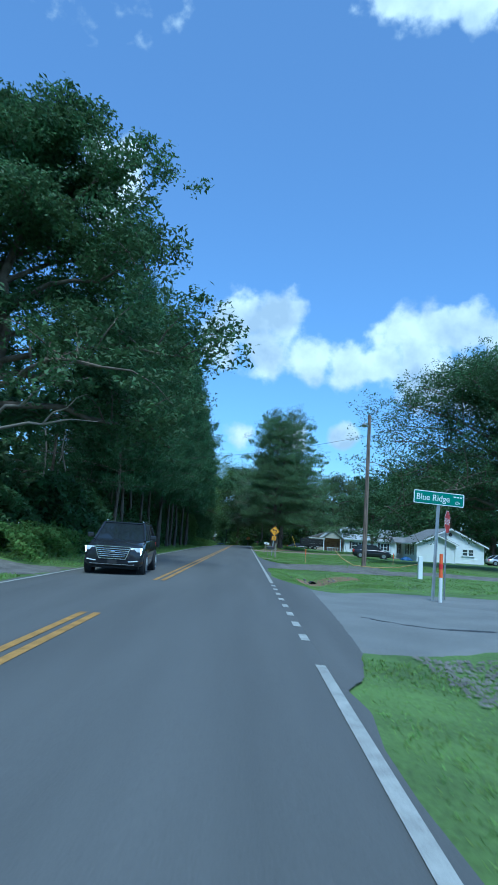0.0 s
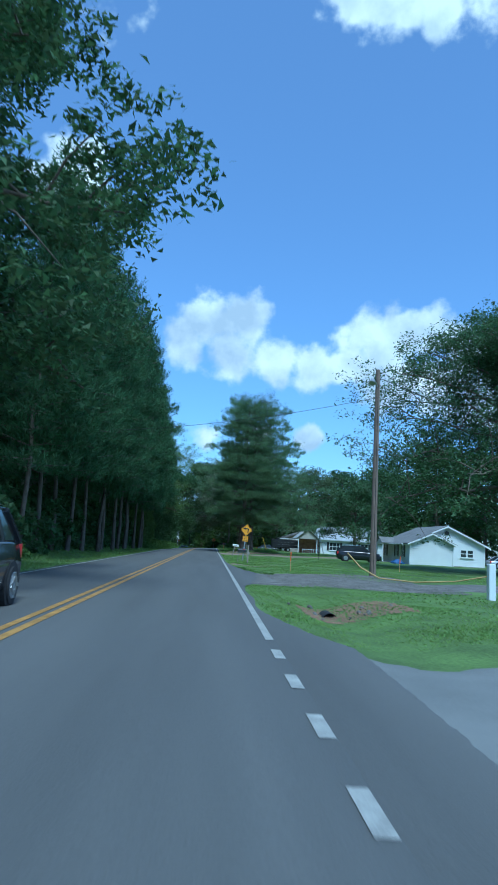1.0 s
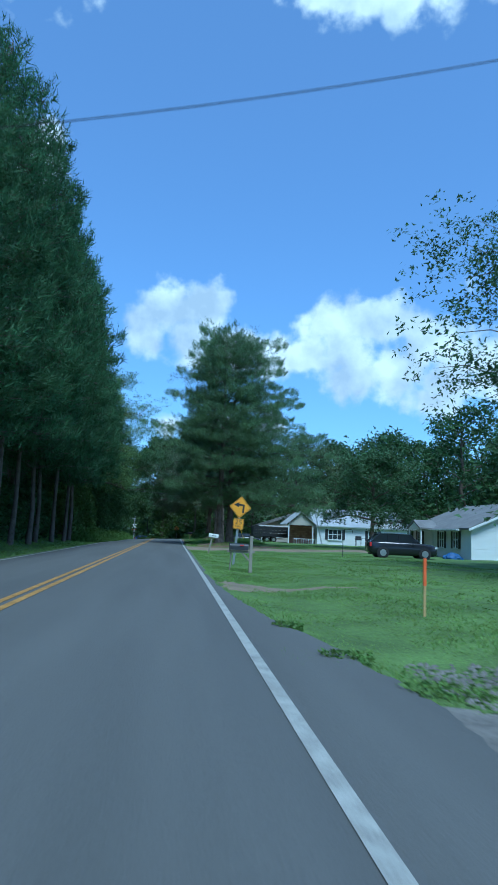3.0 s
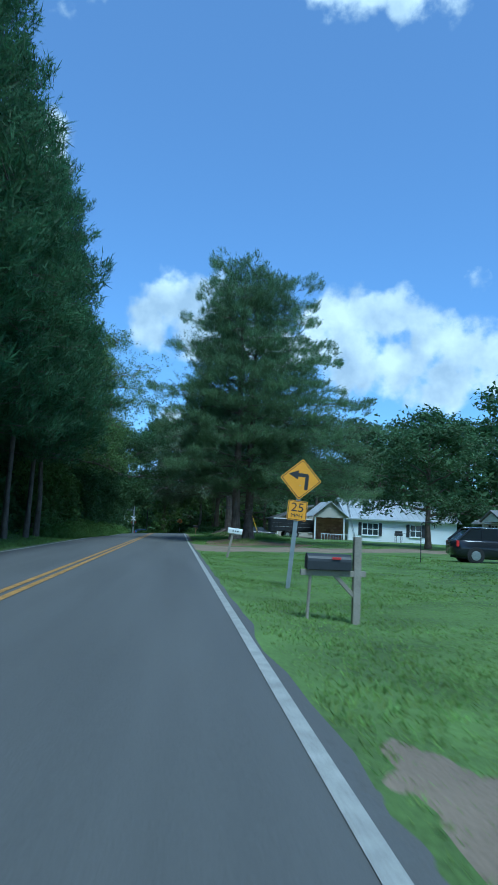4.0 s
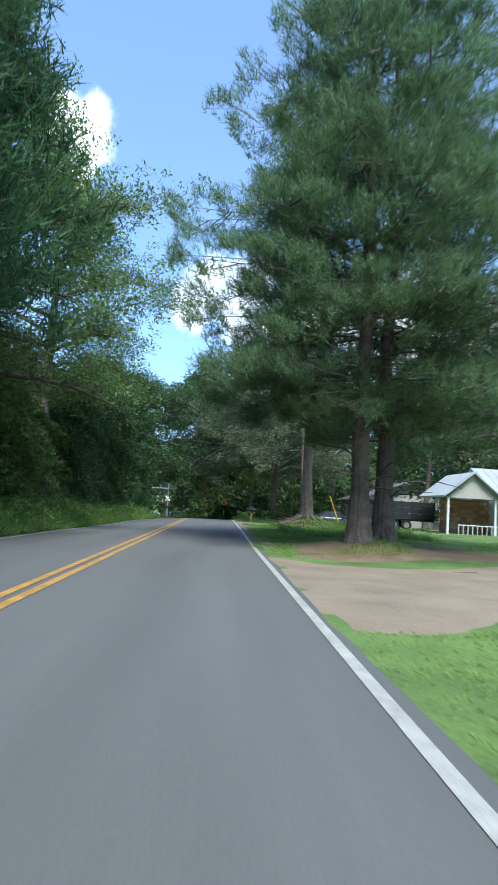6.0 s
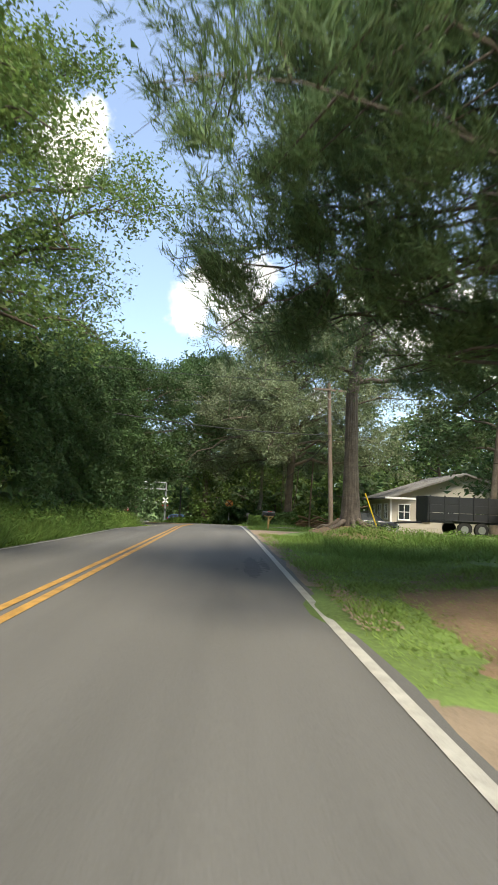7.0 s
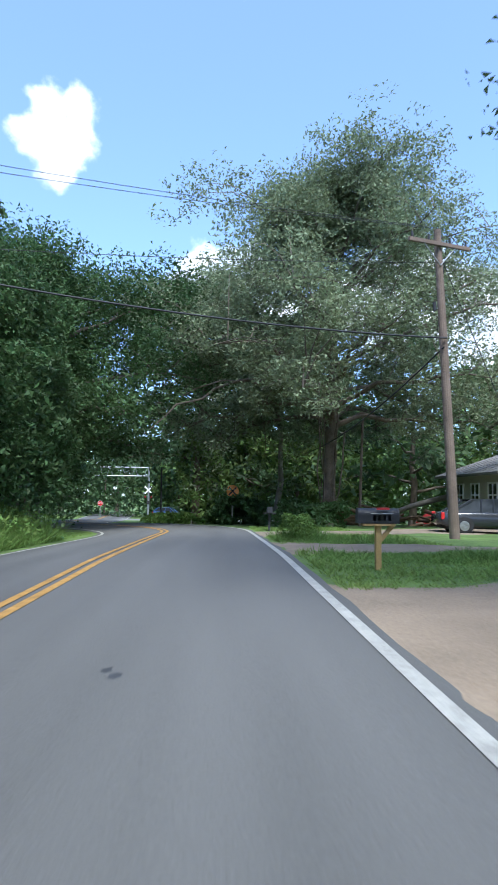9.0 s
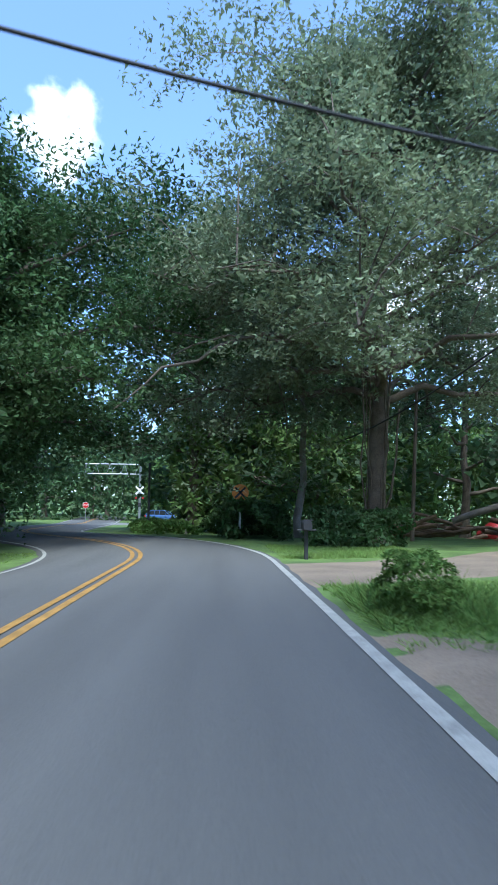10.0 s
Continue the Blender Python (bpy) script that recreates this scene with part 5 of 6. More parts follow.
# ---- signs and posts ----
def words(text, size, material, parent, at, turn=(90, 0, 0), name="lettering", stretch=1.0):
    cu = bpy.data.curves.new(name, "FONT")
    cu.body, cu.size, cu.align_x, cu.align_y, cu.extrude = text, size, "CENTER", "CENTER", 0.0015
    tmp = bpy.data.objects.new(name, cu)
    scene.collection.objects.link(tmp)
    me = bpy.data.meshes.new_from_object(tmp.evaluated_get(bpy.context.evaluated_depsgraph_get()))
    bpy.data.objects.remove(tmp)
    me.materials.clear()
    me.materials.append(material)
    ob = new(name, me)
    ob.parent = parent
    ob.matrix_local = pose(*at, *turn) @ Matrix.Diagonal((stretch, 1, 1, 1))
    return ob


def plate(w, h, corner, thick=0.004, turn=0.0, z=0.0):
    """A sheet with rounded corners, facing -y, its middle at height z."""
    pts = []
    for cx, cz, a0 in ((w / 2 - corner, h / 2 - corner, 0), (-w / 2 + corner, h / 2 - corner, 90), (-w / 2 + corner, -h / 2 + corner, 180), (w / 2 - corner, -h / 2 + corner, 270)):
        for k in range(5):
            a = radians(a0 + k * 22.5)
            u, v = cx + corner * math.cos(a), cz + corner * math.sin(a)
            c, s_ = math.cos(radians(turn)), math.sin(radians(turn))
            pts.append((u * c - v * s_, u * s_ + v * c + z))
    return prism(pts, (-thick / 2, thick / 2))


def u_post(parent, z0, z1, y=0.03, material=None):
    bm = box((0, y + 0.02, (z0 + z1) / 2), (0.05, 0.006, z1 - z0))
    for s in (-1, 1):
        box((s * 0.028, y + 0.008, (z0 + z1) / 2), (0.006, 0.03, z1 - z0), bm=bm)
        box((s * 0.04, y - 0.006, (z0 + z1) / 2), (0.02, 0.005, z1 - z0), bm=bm)
    return part("post", bm, material or STEEL, parent)


# the turn warning: diamond with a left arrow, speed plaque below
SX, SY = 2.48, 69.3
ts = thing("turn_sign", "yellow left-turn warning sign with 25 mph plaque", "road sign", pose(SX, SY, float(gz(SX, SY)), 0, 4.8, -4))
gs = float(gz(SX, SY))
zd = 2.37 - gs
u_post(ts, -0.3, zd + 0.25)
dia = part("diamond", plate(0.70, 0.70, 0.045, turn=45, z=zd), SIGN_YELLOW, ts)
rim_ = part("border", plate(0.655, 0.655, 0.04, 0.001, 45, zd), SIGN_BLACK, dia)
rim_.location.y = -0.0032
inner = part("field", plate(0.625, 0.625, 0.035, 0.001, 45, zd), SIGN_YELLOW, dia)
inner.location.y = -0.0046
arrow = prism([(0.10, -0.24 + zd), (0.185, -0.24 + zd), (0.185, 0.11 + zd), (0.15, 0.145 + zd), (-0.07, 0.145 + zd), (-0.07, 0.215 + zd), (-0.30, 0.10 + zd), (-0.07, -0.015 + zd), (-0.07, 0.06 + zd), (0.10, 0.06 + zd)], (-0.0075, -0.0055))
part("arrow", arrow, SIGN_BLACK, dia)
zp = zd - 0.74
pl = part("plaque", plate(0.46, 0.46, 0.03, z=zp), SIGN_YELLOW, ts)
b_ = part("border", plate(0.435, 0.435, 0.025, 0.001, z=zp), SIGN_BLACK, pl)
b_.location.y = -0.0032
b_ = part("field", plate(0.41, 0.41, 0.02, 0.001, z=zp), SIGN_YELLOW, pl)
b_.location.y = -0.0046
words("25", 0.29, SIGN_BLACK, pl, (0, -0.007, zp + 0.065), stretch=1.1)
words("MPH", 0.13, SIGN_BLACK, pl, (0, -0.007, zp - 0.125), stretch=1.1)
for dz in (zd + 0.15, zd - 0.15, zp + 0.12, zp - 0.12):
    part("bolt", rod((0, -0.012, dz), (0, 0.0, dz), 0.009, None, 6), STEEL, ts)

# street name blade on its post, the stop sign seen on edge, and the marker post
gx_, gy_ = 5.45, 21.0
g0 = float(gz(gx_, gy_))
st = thing("street_sign", "green street name sign on a steel post", "road sign", pose(gx_, gy_, g0, 0, 2.2, 0))
u_post(st, -0.3, 2.85 - g0)
bl = part("blade", plate(1.60, 0.40, 0.03, 0.004, 0, 2.98 - g0), SIGN_WHITE, st)
bl.matrix_local = pose(0, 0, 0, 0, 0, 6)
f_ = part("field", plate(1.55, 0.355, 0.025, 0.001, 0, 2.98 - g0), SIGN_GREEN, bl)
f_.location.y = -0.0035
words("Blue Ridge", 0.27, SIGN_WHITE, bl, (-0.19, -0.006, 2.975 - g0), stretch=0.93)
words("Cir", 0.12, SIGN_WHITE, bl, (0.60, -0.006, 2.89 - g0))
for k in range(3):
    part("small_bar", box((0.50 + 0.1 * k, -0.0055, 3.07 - g0), (0.07, 0.002, 0.04)), SIGN_WHITE, bl)
sx_, sy_ = 5.95, 21.4
ss = thing("stop_sign", "red stop sign seen nearly on edge", "road sign", pose(sx_, sy_, float(gz(sx_, sy_)), 0, 1.5, 60))
u_post(ss, -0.3, 2.75)
octo = [(0.38 * math.cos(radians(22.5 + 45 * k)), 2.42 + 0.38 * math.sin(radians(22.5 + 45 * k))) for k in range(8)]
oc = part("panel", prism(octo, (-0.002, 0.002)), SIGN_WHITE, ss)
part("face", prism([(u * 0.95, 2.42 + (v - 2.42) * 0.95) for u, v in octo], (-0.0045, -0.003)), SIGN_RED, oc)
words("STOP", 0.27, SIGN_WHITE, oc, (0, -0.006, 2.42))
mx_, my_ = 5.62, 20.8
mk = thing("marker_post", "orange and white plastic marker post", "marker post", pose(mx_, my_, float(gz(mx_, my_))))
part("sleeve", rod((0, 0, 0), (0, 0, 0.75), 0.055, None, 12), WHITE_PLASTIC, mk)
part("cap", rod((0, 0, 0.75), (0, 0, 1.45), 0.058, 0.05, 12), ORANGE_PLASTIC, mk, "orange upper tube with dark label")
part("label_band", rod((0, 0, 1.0), (0, 0, 1.15), 0.062, None, 12), SIGN_RED, mk)

# white bollard with a rope, and a cut-back hose beside it
wx, wy = 8.6, 34.4
wb = thing("white_post", "white painted post with a rope", "post", pose(wx, wy, float(gz(wx, wy))))
part("post", box((0, 0, 0.55), (0.22, 0.22, 1.15), 0.03), WHITE_PAINT, wb)
pts = [(0, 0, 0.75), (-0.9, 0.6, 0.5), (-2.0, 1.2, 0.38), (-3.1, 1.7, 0.42), (-3.7, 2.0, 0.75), (-4.1, 2.2, 1.2)]
part("rope", tubes([(np.array(pts), np.full(len(pts), 0.025))], 6), WOOD_RAW, wb, "pale slack rope")
stk = thing("survey_stake", "orange-topped wooden survey stake in the lawn", "stake", pose(4.4, 51.8, float(gz(4.4, 51.8))))
part("stake", box((0, 0, 0.42), (0.045, 0.025, 0.95), 0.003), WOOD_RAW, stk)
part("paint_tip", box((0, 0, 0.80), (0.055, 0.035, 0.5), 0.004), ORANGE_PLASTIC, stk)
copy_thing(stk, pose(12.5, 58.0, float(gz(12.5, 58.0)), 0, 3, 20))
cv = thing("culvert", "dark corrugated culvert pipe in the ditch", "culvert", pose(2.85, 30.6, float(gz(2.85, 30.6)) - 0.13, 0, 0, 0))
bm = bmesh.new()
for k in range(6):
    bmesh.ops.create_cone(bm, cap_ends=False, segments=20, radius1=0.185 + 0.012 * (k % 2), radius2=0.185 + 0.012 * ((k + 1) % 2), depth=0.12,
                          matrix=Matrix.Translation((0, 0.12 * k, 0.08)) @ Matrix.Rotation(radians(90), 4, "X"))
part("pipe", bm, RUBBER, cv)
# solid dark plug: its colour stands in for the shade in the hollow pipe
part("inside", rod((0, 0.25, 0.08), (0, 0.7, 0.08), 0.182, None, 18), RUBBER, cv)
r_ = np.random.default_rng(44)
for k in range(16):
    a = thing("ditch_rock", "broken stone round the culvert", "rock", None, "rocks round the culvert") if k == 0 else None
    if k == 0:
        rock = a
        bm = bmesh.new()
        bmesh.ops.create_icosphere(bm, subdivisions=2, radius=0.06)
        for v in bm.verts:
            v.co *= 1 + 0.35 * noise.noise(v.co * 12)
        part("stone", bm, GRAVEL, rock)
    x, y = 3.1 + r_.normal(0, 0.75), 30.7 + r_.normal(0, 0.9)
    m = pose(x, y, float(gz(x, y)) + 0.02, r_.uniform(0, 360), r_.uniform(0, 360), 0) @ Matrix.Scale(r_.uniform(0.5, 1.4), 4)
    if k == 0:
        rock.matrix_world = m
    else:
        copy_thing(rock, m @ Matrix.Scale(1 / rock.scale[0], 4))


def mailbox(label, m, body, post_mat, lean=0.0, size=1.0, number=False):
    b = thing("mailbox", label, "mailbox", m)
    po = part("post", box((0, 0, 0.5), (0.09, 0.09, 1.1), 0.008, Matrix.Rotation(radians(lean), 4, "Y")), post_mat, b)
    ox = math.sin(radians(lean)) * 1.05
    arch = [(-0.085, 0), (0.085, 0), (0.085, 0.11)] + [(0.085 * math.cos(radians(a)), 0.11 + 0.085 * math.sin(radians(a))) for a in range(20, 161, 20)] + [(-0.085, 0.11)]
    k = size
    turn = Matrix.Translation((ox, 0, 1.06)) @ Matrix.Rotation(radians(lean * 0.55), 4, "Y")
    bd = part("box", prism([(u * k, w * k) for u, w in arch], (-0.26 * k, 0.26 * k), "x" if number or lean else "y"), body, b)
    bd.matrix_local = turn
    part("door", prism([(u * k * 1.05, w * k * 1.03) for u, w in arch], (-0.275 * k, -0.26 * k), "x" if number or lean else "y"), body, bd)
    part("flag", box((0.05, -0.1 * k, 0.19 * k), (0.16 * k, 0.012, 0.035), 0.003), RED_PAINT if number else body, bd)
    part("shelf", box((ox, 0, 1.04), (0.42 * k, 0.16 * k, 0.03), 0.004, Matrix.Rotation(radians(lean * 0.55), 4, "Y")), post_mat, b)
    return b, bd


mb, bd = mailbox("pale mailbox on a leaning grey post", pose(2.15, 82.3, float(gz(2.15, 82.3)) - 0.02, 0, 0, 0), WHITE_PLASTIC, WOOD_GREY, 11, 1.15)
for k in range(3):
    part("faded_mark", box((-0.1 + 0.1 * k, -0.107, 0.1), (0.06, 0.003, 0.05)), SHUTTER, bd)
mb, bd = mailbox("black mailbox with number panel on a raw timber post", pose(1.95, 126.1, float(gz(1.95, 126.1)) - 0.34, 0, 0, 0), TRAILER_BLACK, WOOD_RAW, 0, 1.2, True)
part("number_panel", box((0.04, -0.097, 0.09), (0.34, 0.004, 0.13)), SIGN_WHITE, bd)
for k in range(4):
    part("number_bar", box((-0.075 + 0.077 * k, -0.1005, 0.09), (0.045, 0.003, 0.095)), SIGN_BLACK, bd)
part("brace", box((0.12, 0, 0.9), (0.06, 0.06, 0.42), 0.004, Matrix.Rotation(radians(40), 4, "Y")), WOOD_RAW, mb)
mailbox("black mailbox on a dark post by the drive", pose(1.6, 143.4, float(gz(1.6, 143.4)) - 0.3, 0, 0, 0), TRAILER_BLACK, SHUTTER, 0, 1.2)

bx, by = 2.62, 64.0
bm_ = thing("mailbox", "black mailbox on a grey timber arm beside the road sign", "mailbox", pose(bx, by, float(gz(bx, by)), 0, 0, 0) @ Matrix.Scale(0.88, 4))
part("post", box((0, 0, 0.7), (0.13, 0.13, 1.6), 0.01), WOOD_GREY, bm_)
part("arm", box((-0.42, 0, 0.86), (1.15, 0.1, 0.1), 0.008), WOOD_GREY, bm_)
part("brace", box((-0.22, 0, 0.66), (0.07, 0.07, 0.56), 0.006, Matrix.Rotation(radians(-45), 4, "Y")), WOOD_GREY, bm_)
part("leg", rod((-0.86, 0, -0.1), (-0.82, 0, 0.84), 0.028, None, 8), WOOD_GREY, bm_)
arch = [(-0.13, 0), (0.13, 0), (0.13, 0.14)] + [(0.13 * math.cos(radians(a)), 0.14 + 0.13 * math.sin(radians(a))) for a in range(20, 161, 20)] + [(-0.13, 0.14)]
bd = part("box", prism(arch, (-0.98, -0.22), "x"), TRAILER_BLACK, bm_)
bd.location = (0.1, 0, 0.92)
part("door", prism([(u * 1.05, w * 1.03) for u, w in arch], (-1.0, -0.98), "x"), TRAILER_BLACK, bd)
part("flag", box((-0.5, -0.15, 0.2), (0.16, 0.012, 0.04), 0.003), RED_PAINT, bd)

hk = thing("hook_stand", "black steel garden hook stand on the lawn", "garden stand", pose(11.6, 84.0, float(gz(11.6, 84.0))))
hoop = [(-0.33, 0, -0.1), (-0.33, 0, 1.7)] + [(-0.33 + 0.2 - 0.2 * math.cos(radians(a)), 0, 1.7 + 0.2 * math.sin(radians(a))) for a in (30, 60, 90)] + [(0.25, 0, 1.88), (0.33, 0, 1.8), (0.34, 0, 1.62)]
part("tube", tubes([(np.array(hoop), np.full(len(hoop), 0.022))], 8), SHUTTER, hk)
bq = thing("barbecue", "black barbecue grill standing by the house wall", "barbecue", pose(22.6, 119.9, float(gz(22.6, 119.9))))
part("bowl", box((0, 0, 0.85), (0.75, 0.5, 0.3), 0.06), TRAILER_BLACK, bq)
part("lid", box((0, 0, 1.1), (0.72, 0.48, 0.24), 0.1), TRAILER_BLACK, bq)
part("side_shelf", box((0.65, 0, 0.95), (0.5, 0.42, 0.04), 0.01), SHUTTER, bq)
for x in (-0.3, 0.3):
    for y in (-0.2, 0.2):
        part("leg", rod((x, y, 0), (x, y, 0.75), 0.025, None, 8), SHUTTER, bq)

# railway advance sign
rx_, ry_ = 0.32, 156.5
rr = thing("railway_sign", "round faded orange railway crossing sign", "road sign", pose(rx_, ry_, float(gz(rx_, ry_))))
rz = 1.49 - float(gz(rx_, ry_))
u_post(rr, -0.3, rz + 0.2)
disc = part("disc", prism([(0.38 * math.cos(radians(a)), rz + 0.38 * math.sin(radians(a))) for a in range(0, 360, 12)], (-0.002, 0.002)), SIGN_ORANGE, rr)
for a in (45, -45):
    part("cross_bar", box((0, -0.005, rz), (0.66, 0.003, 0.085), 0, Matrix.Rotation(radians(a), 4, "Y")), SIGN_BLACK, disc)

# crossing gantry with crossbuck
gx0, gy0 = -9.6, 201.0
gg = float(gz(gx0, gy0))
ga = thing("crossing_gantry", "grey steel railway signal gantry with crossbuck", "signal gantry", pose(gx0, gy0, gg))
part("mast", rod((0, 0, -0.1), (0, 0, 6.85), 0.15, 0.12, 12), STEEL, ga)
for z, reach in ((6.75, 6.2), (5.65, 6.8)):
    part("arm", rod((0, 0, z), (-reach, 0, z), 0.075, None, 8), STEEL, ga)
part("end_post", rod((-6.1, 0, 5.65), (-6.1, 0, 6.75), 0.05, None, 6), STEEL, ga)
for k in range(7):
    x = -0.6 - k * 0.8
    part("strut", rod((x, 0, 5.65), (x - (0.4 if k % 2 else -0.4), 0, 6.75), 0.025, None, 6), STEEL, ga)
cb = part("crossbuck", box((0, -0.2, 3.85), (1.25, 0.02, 0.2), 0.004, Matrix.Rotation(radians(45), 4, "Y")), SIGN_WHITE, ga)
part("crossbuck", box((0, -0.225, 3.85), (1.25, 0.02, 0.2), 0.004, Matrix.Rotation(radians(-45), 4, "Y")), SIGN_WHITE, ga)
for s in (-1, 1):
    lamp_ = part("signal_lamp", rod((s * 0.38, -0.15, 3.0), (s * 0.38, -0.28, 3.0), 0.16, 0.15, 14), SHUTTER, ga)
    part("lens", rod((s * 0.38, -0.285, 3.0), (s * 0.38, -0.295, 3.0), 0.1, None, 14), SIGN_RED, lamp_)
part("control_box", box((0, 0, 2.25), (0.36, 0.36, 0.45), 0.03), SHUTTER, ga, "dark band round the mast")
s2 = thing("stop_sign", "small red stop sign across the tracks", "road sign", pose(-16.6, 206.0, float(gz(-16.6, 206))))
u_post(s2, -0.2, 2.2)
octo = [(0.38 * math.cos(radians(22.5 + 45 * k)), 2.0 + 0.38 * math.sin(radians(22.5 + 45 * k))) for k in range(8)]
pn = part("panel", prism(octo, (-0.002, 0.002)), SIGN_WHITE, s2)
part("face", prism([(u * 0.93, 2.0 + (v - 2.0) * 0.93) for u, v in octo], (-0.006, -0.003)), SIGN_RED, pn)
words("STOP", 0.26, SIGN_WHITE, pn, (0, -0.008, 2.0))
bk = thing("dark_post", "slim dark post on the grassy island", "post", pose(-5.3, 170.5, float(gz(-5.3, 170.5))))
part("post", rod((0, 0, -0.1), (0, 0, 4.6), 0.08, 0.07, 8), SHUTTER, bk)
for x, y in ((-3.6, 172), (-4.4, 178), (-2.6, 166)):
    w2 = thing("wooden_post", "short grey wooden post on the island", "post", pose(x, y, float(gz(x, y))), "posts on the island")
    part("post", rod((0, 0, -0.1), (0, 0, 0.9), 0.08, 0.075, 8), WOOD_GREY, w2)


# ---- utility poles and wires ----
def pole(label, x, y, height, lean=(0, 0), arm=None, r=0.16):
    p = thing("utility_pole", label, "utility pole", pose(x, y, float(gz(x, y)), lean[0], lean[1], 0))
    part("shaft", rod((0, 0, -0.3), (0, 0, height), r, r * 0.68, 14), POLE_WOOD, p)
    if arm:
        a = part("crossarm", box((0, -0.18, height - 0.55), (2.6, 0.1, 0.13), 0.01, Matrix.Rotation(radians(arm), 4, "Z")), POLE_WOOD, p)
        for k in (-1.15, -0.45, 0.45, 1.15):
            c, s = math.cos(radians(arm)), math.sin(radians(arm))
            part("insulator", rod((k * c, -0.18 + k * s, height - 0.48), (k * c, -0.18 + k * s, height - 0.28), 0.05, 0.035, 8), SHUTTER, a)
        bm = bmesh.new()
        for k in (-0.7, 0.7):
            rod((k * math.cos(radians(arm)), -0.2 + k * math.sin(radians(arm)), height - 0.58), (0, -0.14, height - 1.25), 0.02, None, 5, bm)
        part("arm_brace", bm, STEEL, p)
    return p


pl1 = pole("weathered wooden utility pole with a lamp arm on the lawn", 8.2, 47.95, 11.0, (0, 0), None, 0.17)
part("lamp_arm", tubes([(bend((0, 0, 10.0), (-0.5, -0.9, 10.2), 5, 0.15, np.random.default_rng(1), 0.0), np.full(5, 0.03))], 6), STEEL, pl1)
part("lamp_head", rod((-0.5, -0.9, 10.2), (-0.55, -1.0, 9.98), 0.1, 0.2, 12), STEEL, pl1)
part("ground_wire", rod((0.0, -0.175, 0.2), (0.0, -0.13, 10.2), 0.012, None, 5), CABLE, pl1)
pl2 = pole("leaning wooden utility pole with crossarm and guy wire", 7.05, 136.8, 10.2, (0, -2.6), 24, 0.17)
part("transformer", rod((-0.3, -0.2, 7.4), (-0.3, -0.2, 7.7), 0.06, None, 8), SHUTTER, pl2)
gw = part("guy_wire", rod((0.1, 0, 9.2), (3.1, -0.3, 0.1), 0.014, None, 6), CABLE, pl2)
part("guard", rod((2.35, -0.22, 2.5), (3.08, -0.3, 0.22), 0.045, None, 8), YELLOW_PLASTIC, gw, "yellow plastic guy guard")
pole("grey wooden utility pole before the far wood", 25.0, 197.0, 9.8, (0, 0), 0)
pole("slim grey wooden service pole", 8.2, 156.5, 7.0, (0, 2), None, 0.1)
pole("wooden pole beyond the railway crossing", -19.5, 226.0, 8.0, (0, 1), None, 0.14)


def wire(name, a, b, sag, r, label):
    n = 24
    t = np.linspace(0, 1, n)[:, None]
    p = np.asarray(a, float) * (1 - t) + np.asarray(b, float) * t
    p[:, 2] -= sag * 4 * t[:, 0] * (1 - t[:, 0])
    w = thing(name, label, "cable", None, "overhead cables")
    part("cable", tubes([(p, np.full(n, r))], 5), CABLE, w)


wire("overhead_cable", (-16, 52.0, 6.9), (8.2, 47.95, 9.4), 0.9, 0.011, "single black cable across the road")
wire("overhead_cable", (8.2, 47.95, 10.5), (40, 66, 8.6), 0.7, 0.02, "black service cable to the house")
wire("overhead_cable", (-16, 129.5, 7.7), (6.8, 136.6, 6.4), 0.66, 0.03, "thick black cable across the road")
for k, z in enumerate((10.05, 10.1, 9.1)):
    wire("overhead_cable", (-22, 126.0 + 1.2 * k, (9.5, 9.6, 6.9)[k]), (6.0 + 0.8 * k, 136.4 + 0.3 * k, z), 0.5, 0.010, "thin power line across the road")
wire("overhead_cable", (6.7, 136.6, 6.1), (5.0, 158.0, 4.0), 0.5, 0.03, "black service cable with a splice")
wire("overhead_cable", (-22, 170.0, 7.5), (12, 160.0, 7.0), 0.4, 0.02, "thin black cable before the far trees")
wire("overhead_cable", (7.0, 137, 10.0), (25, 197, 7.6), 0.9, 0.013, "thin power line along the drive")
wire("overhead_cable", (60, 118, 6.3), (20, 128, 6.0), 0.5, 0.02, "black service cable behind the houses")


# ---- clutter by the drives ----
r_ = np.random.default_rng(12)
logp = thing("log", "cut brown log in the brush pile", "log", pose(8.0, 160.0, float(gz(8, 160)) + 0.1, 90, 0, 70), "logs in the brush pile")
part("log", tubes([(bend((0, 0, -1.6), (0.1, 0.1, 1.6), 6, 0, r_, 0.05), np.linspace(0.13, 0.09, 6))], 8), LOG, logp)
for i in range(70):
    x, y = 5.5 + r_.uniform(0, 13), 158.5 + r_.normal(0, 1.8) + 0.35 * r_.uniform(0, 13)
    z = float(gz(x, y)) + abs(r_.normal(0, 0.45)) + 0.08
    copy_thing(logp, pose(x, y, z, 90 + r_.normal(0, 12), r_.normal(0, 10), r_.uniform(40, 140)) @ Matrix.Scale(r_.uniform(0.4, 1.1), 4))
trunk_log = thing("fallen_trunk", "long pale fallen trunk propped on the pile", "log", None)
part("trunk", tubes([(bend((11.5, 160.5, 0.2), (19.5, 158.0, 2.6), 8, 0.2, r_, 0.06), np.linspace(0.17, 0.24, 8))], 10), BARK_PALE, trunk_log)
cov = thing("red_cover", "red tarp-covered heap beside the logs", "cover", pose(14.8, 162.5, float(gz(14.8, 162.5))))
bm = bmesh.new()
bmesh.ops.create_icosphere(bm, subdivisions=3, radius=1.0)
for v in bm.verts:
    v.co = Vector((v.co.x * 1.15, v.co.y * 0.8, max(v.co.z, -0.05) * 0.95)) * (1 + 0.18 * noise.noise(v.co * 2.5))
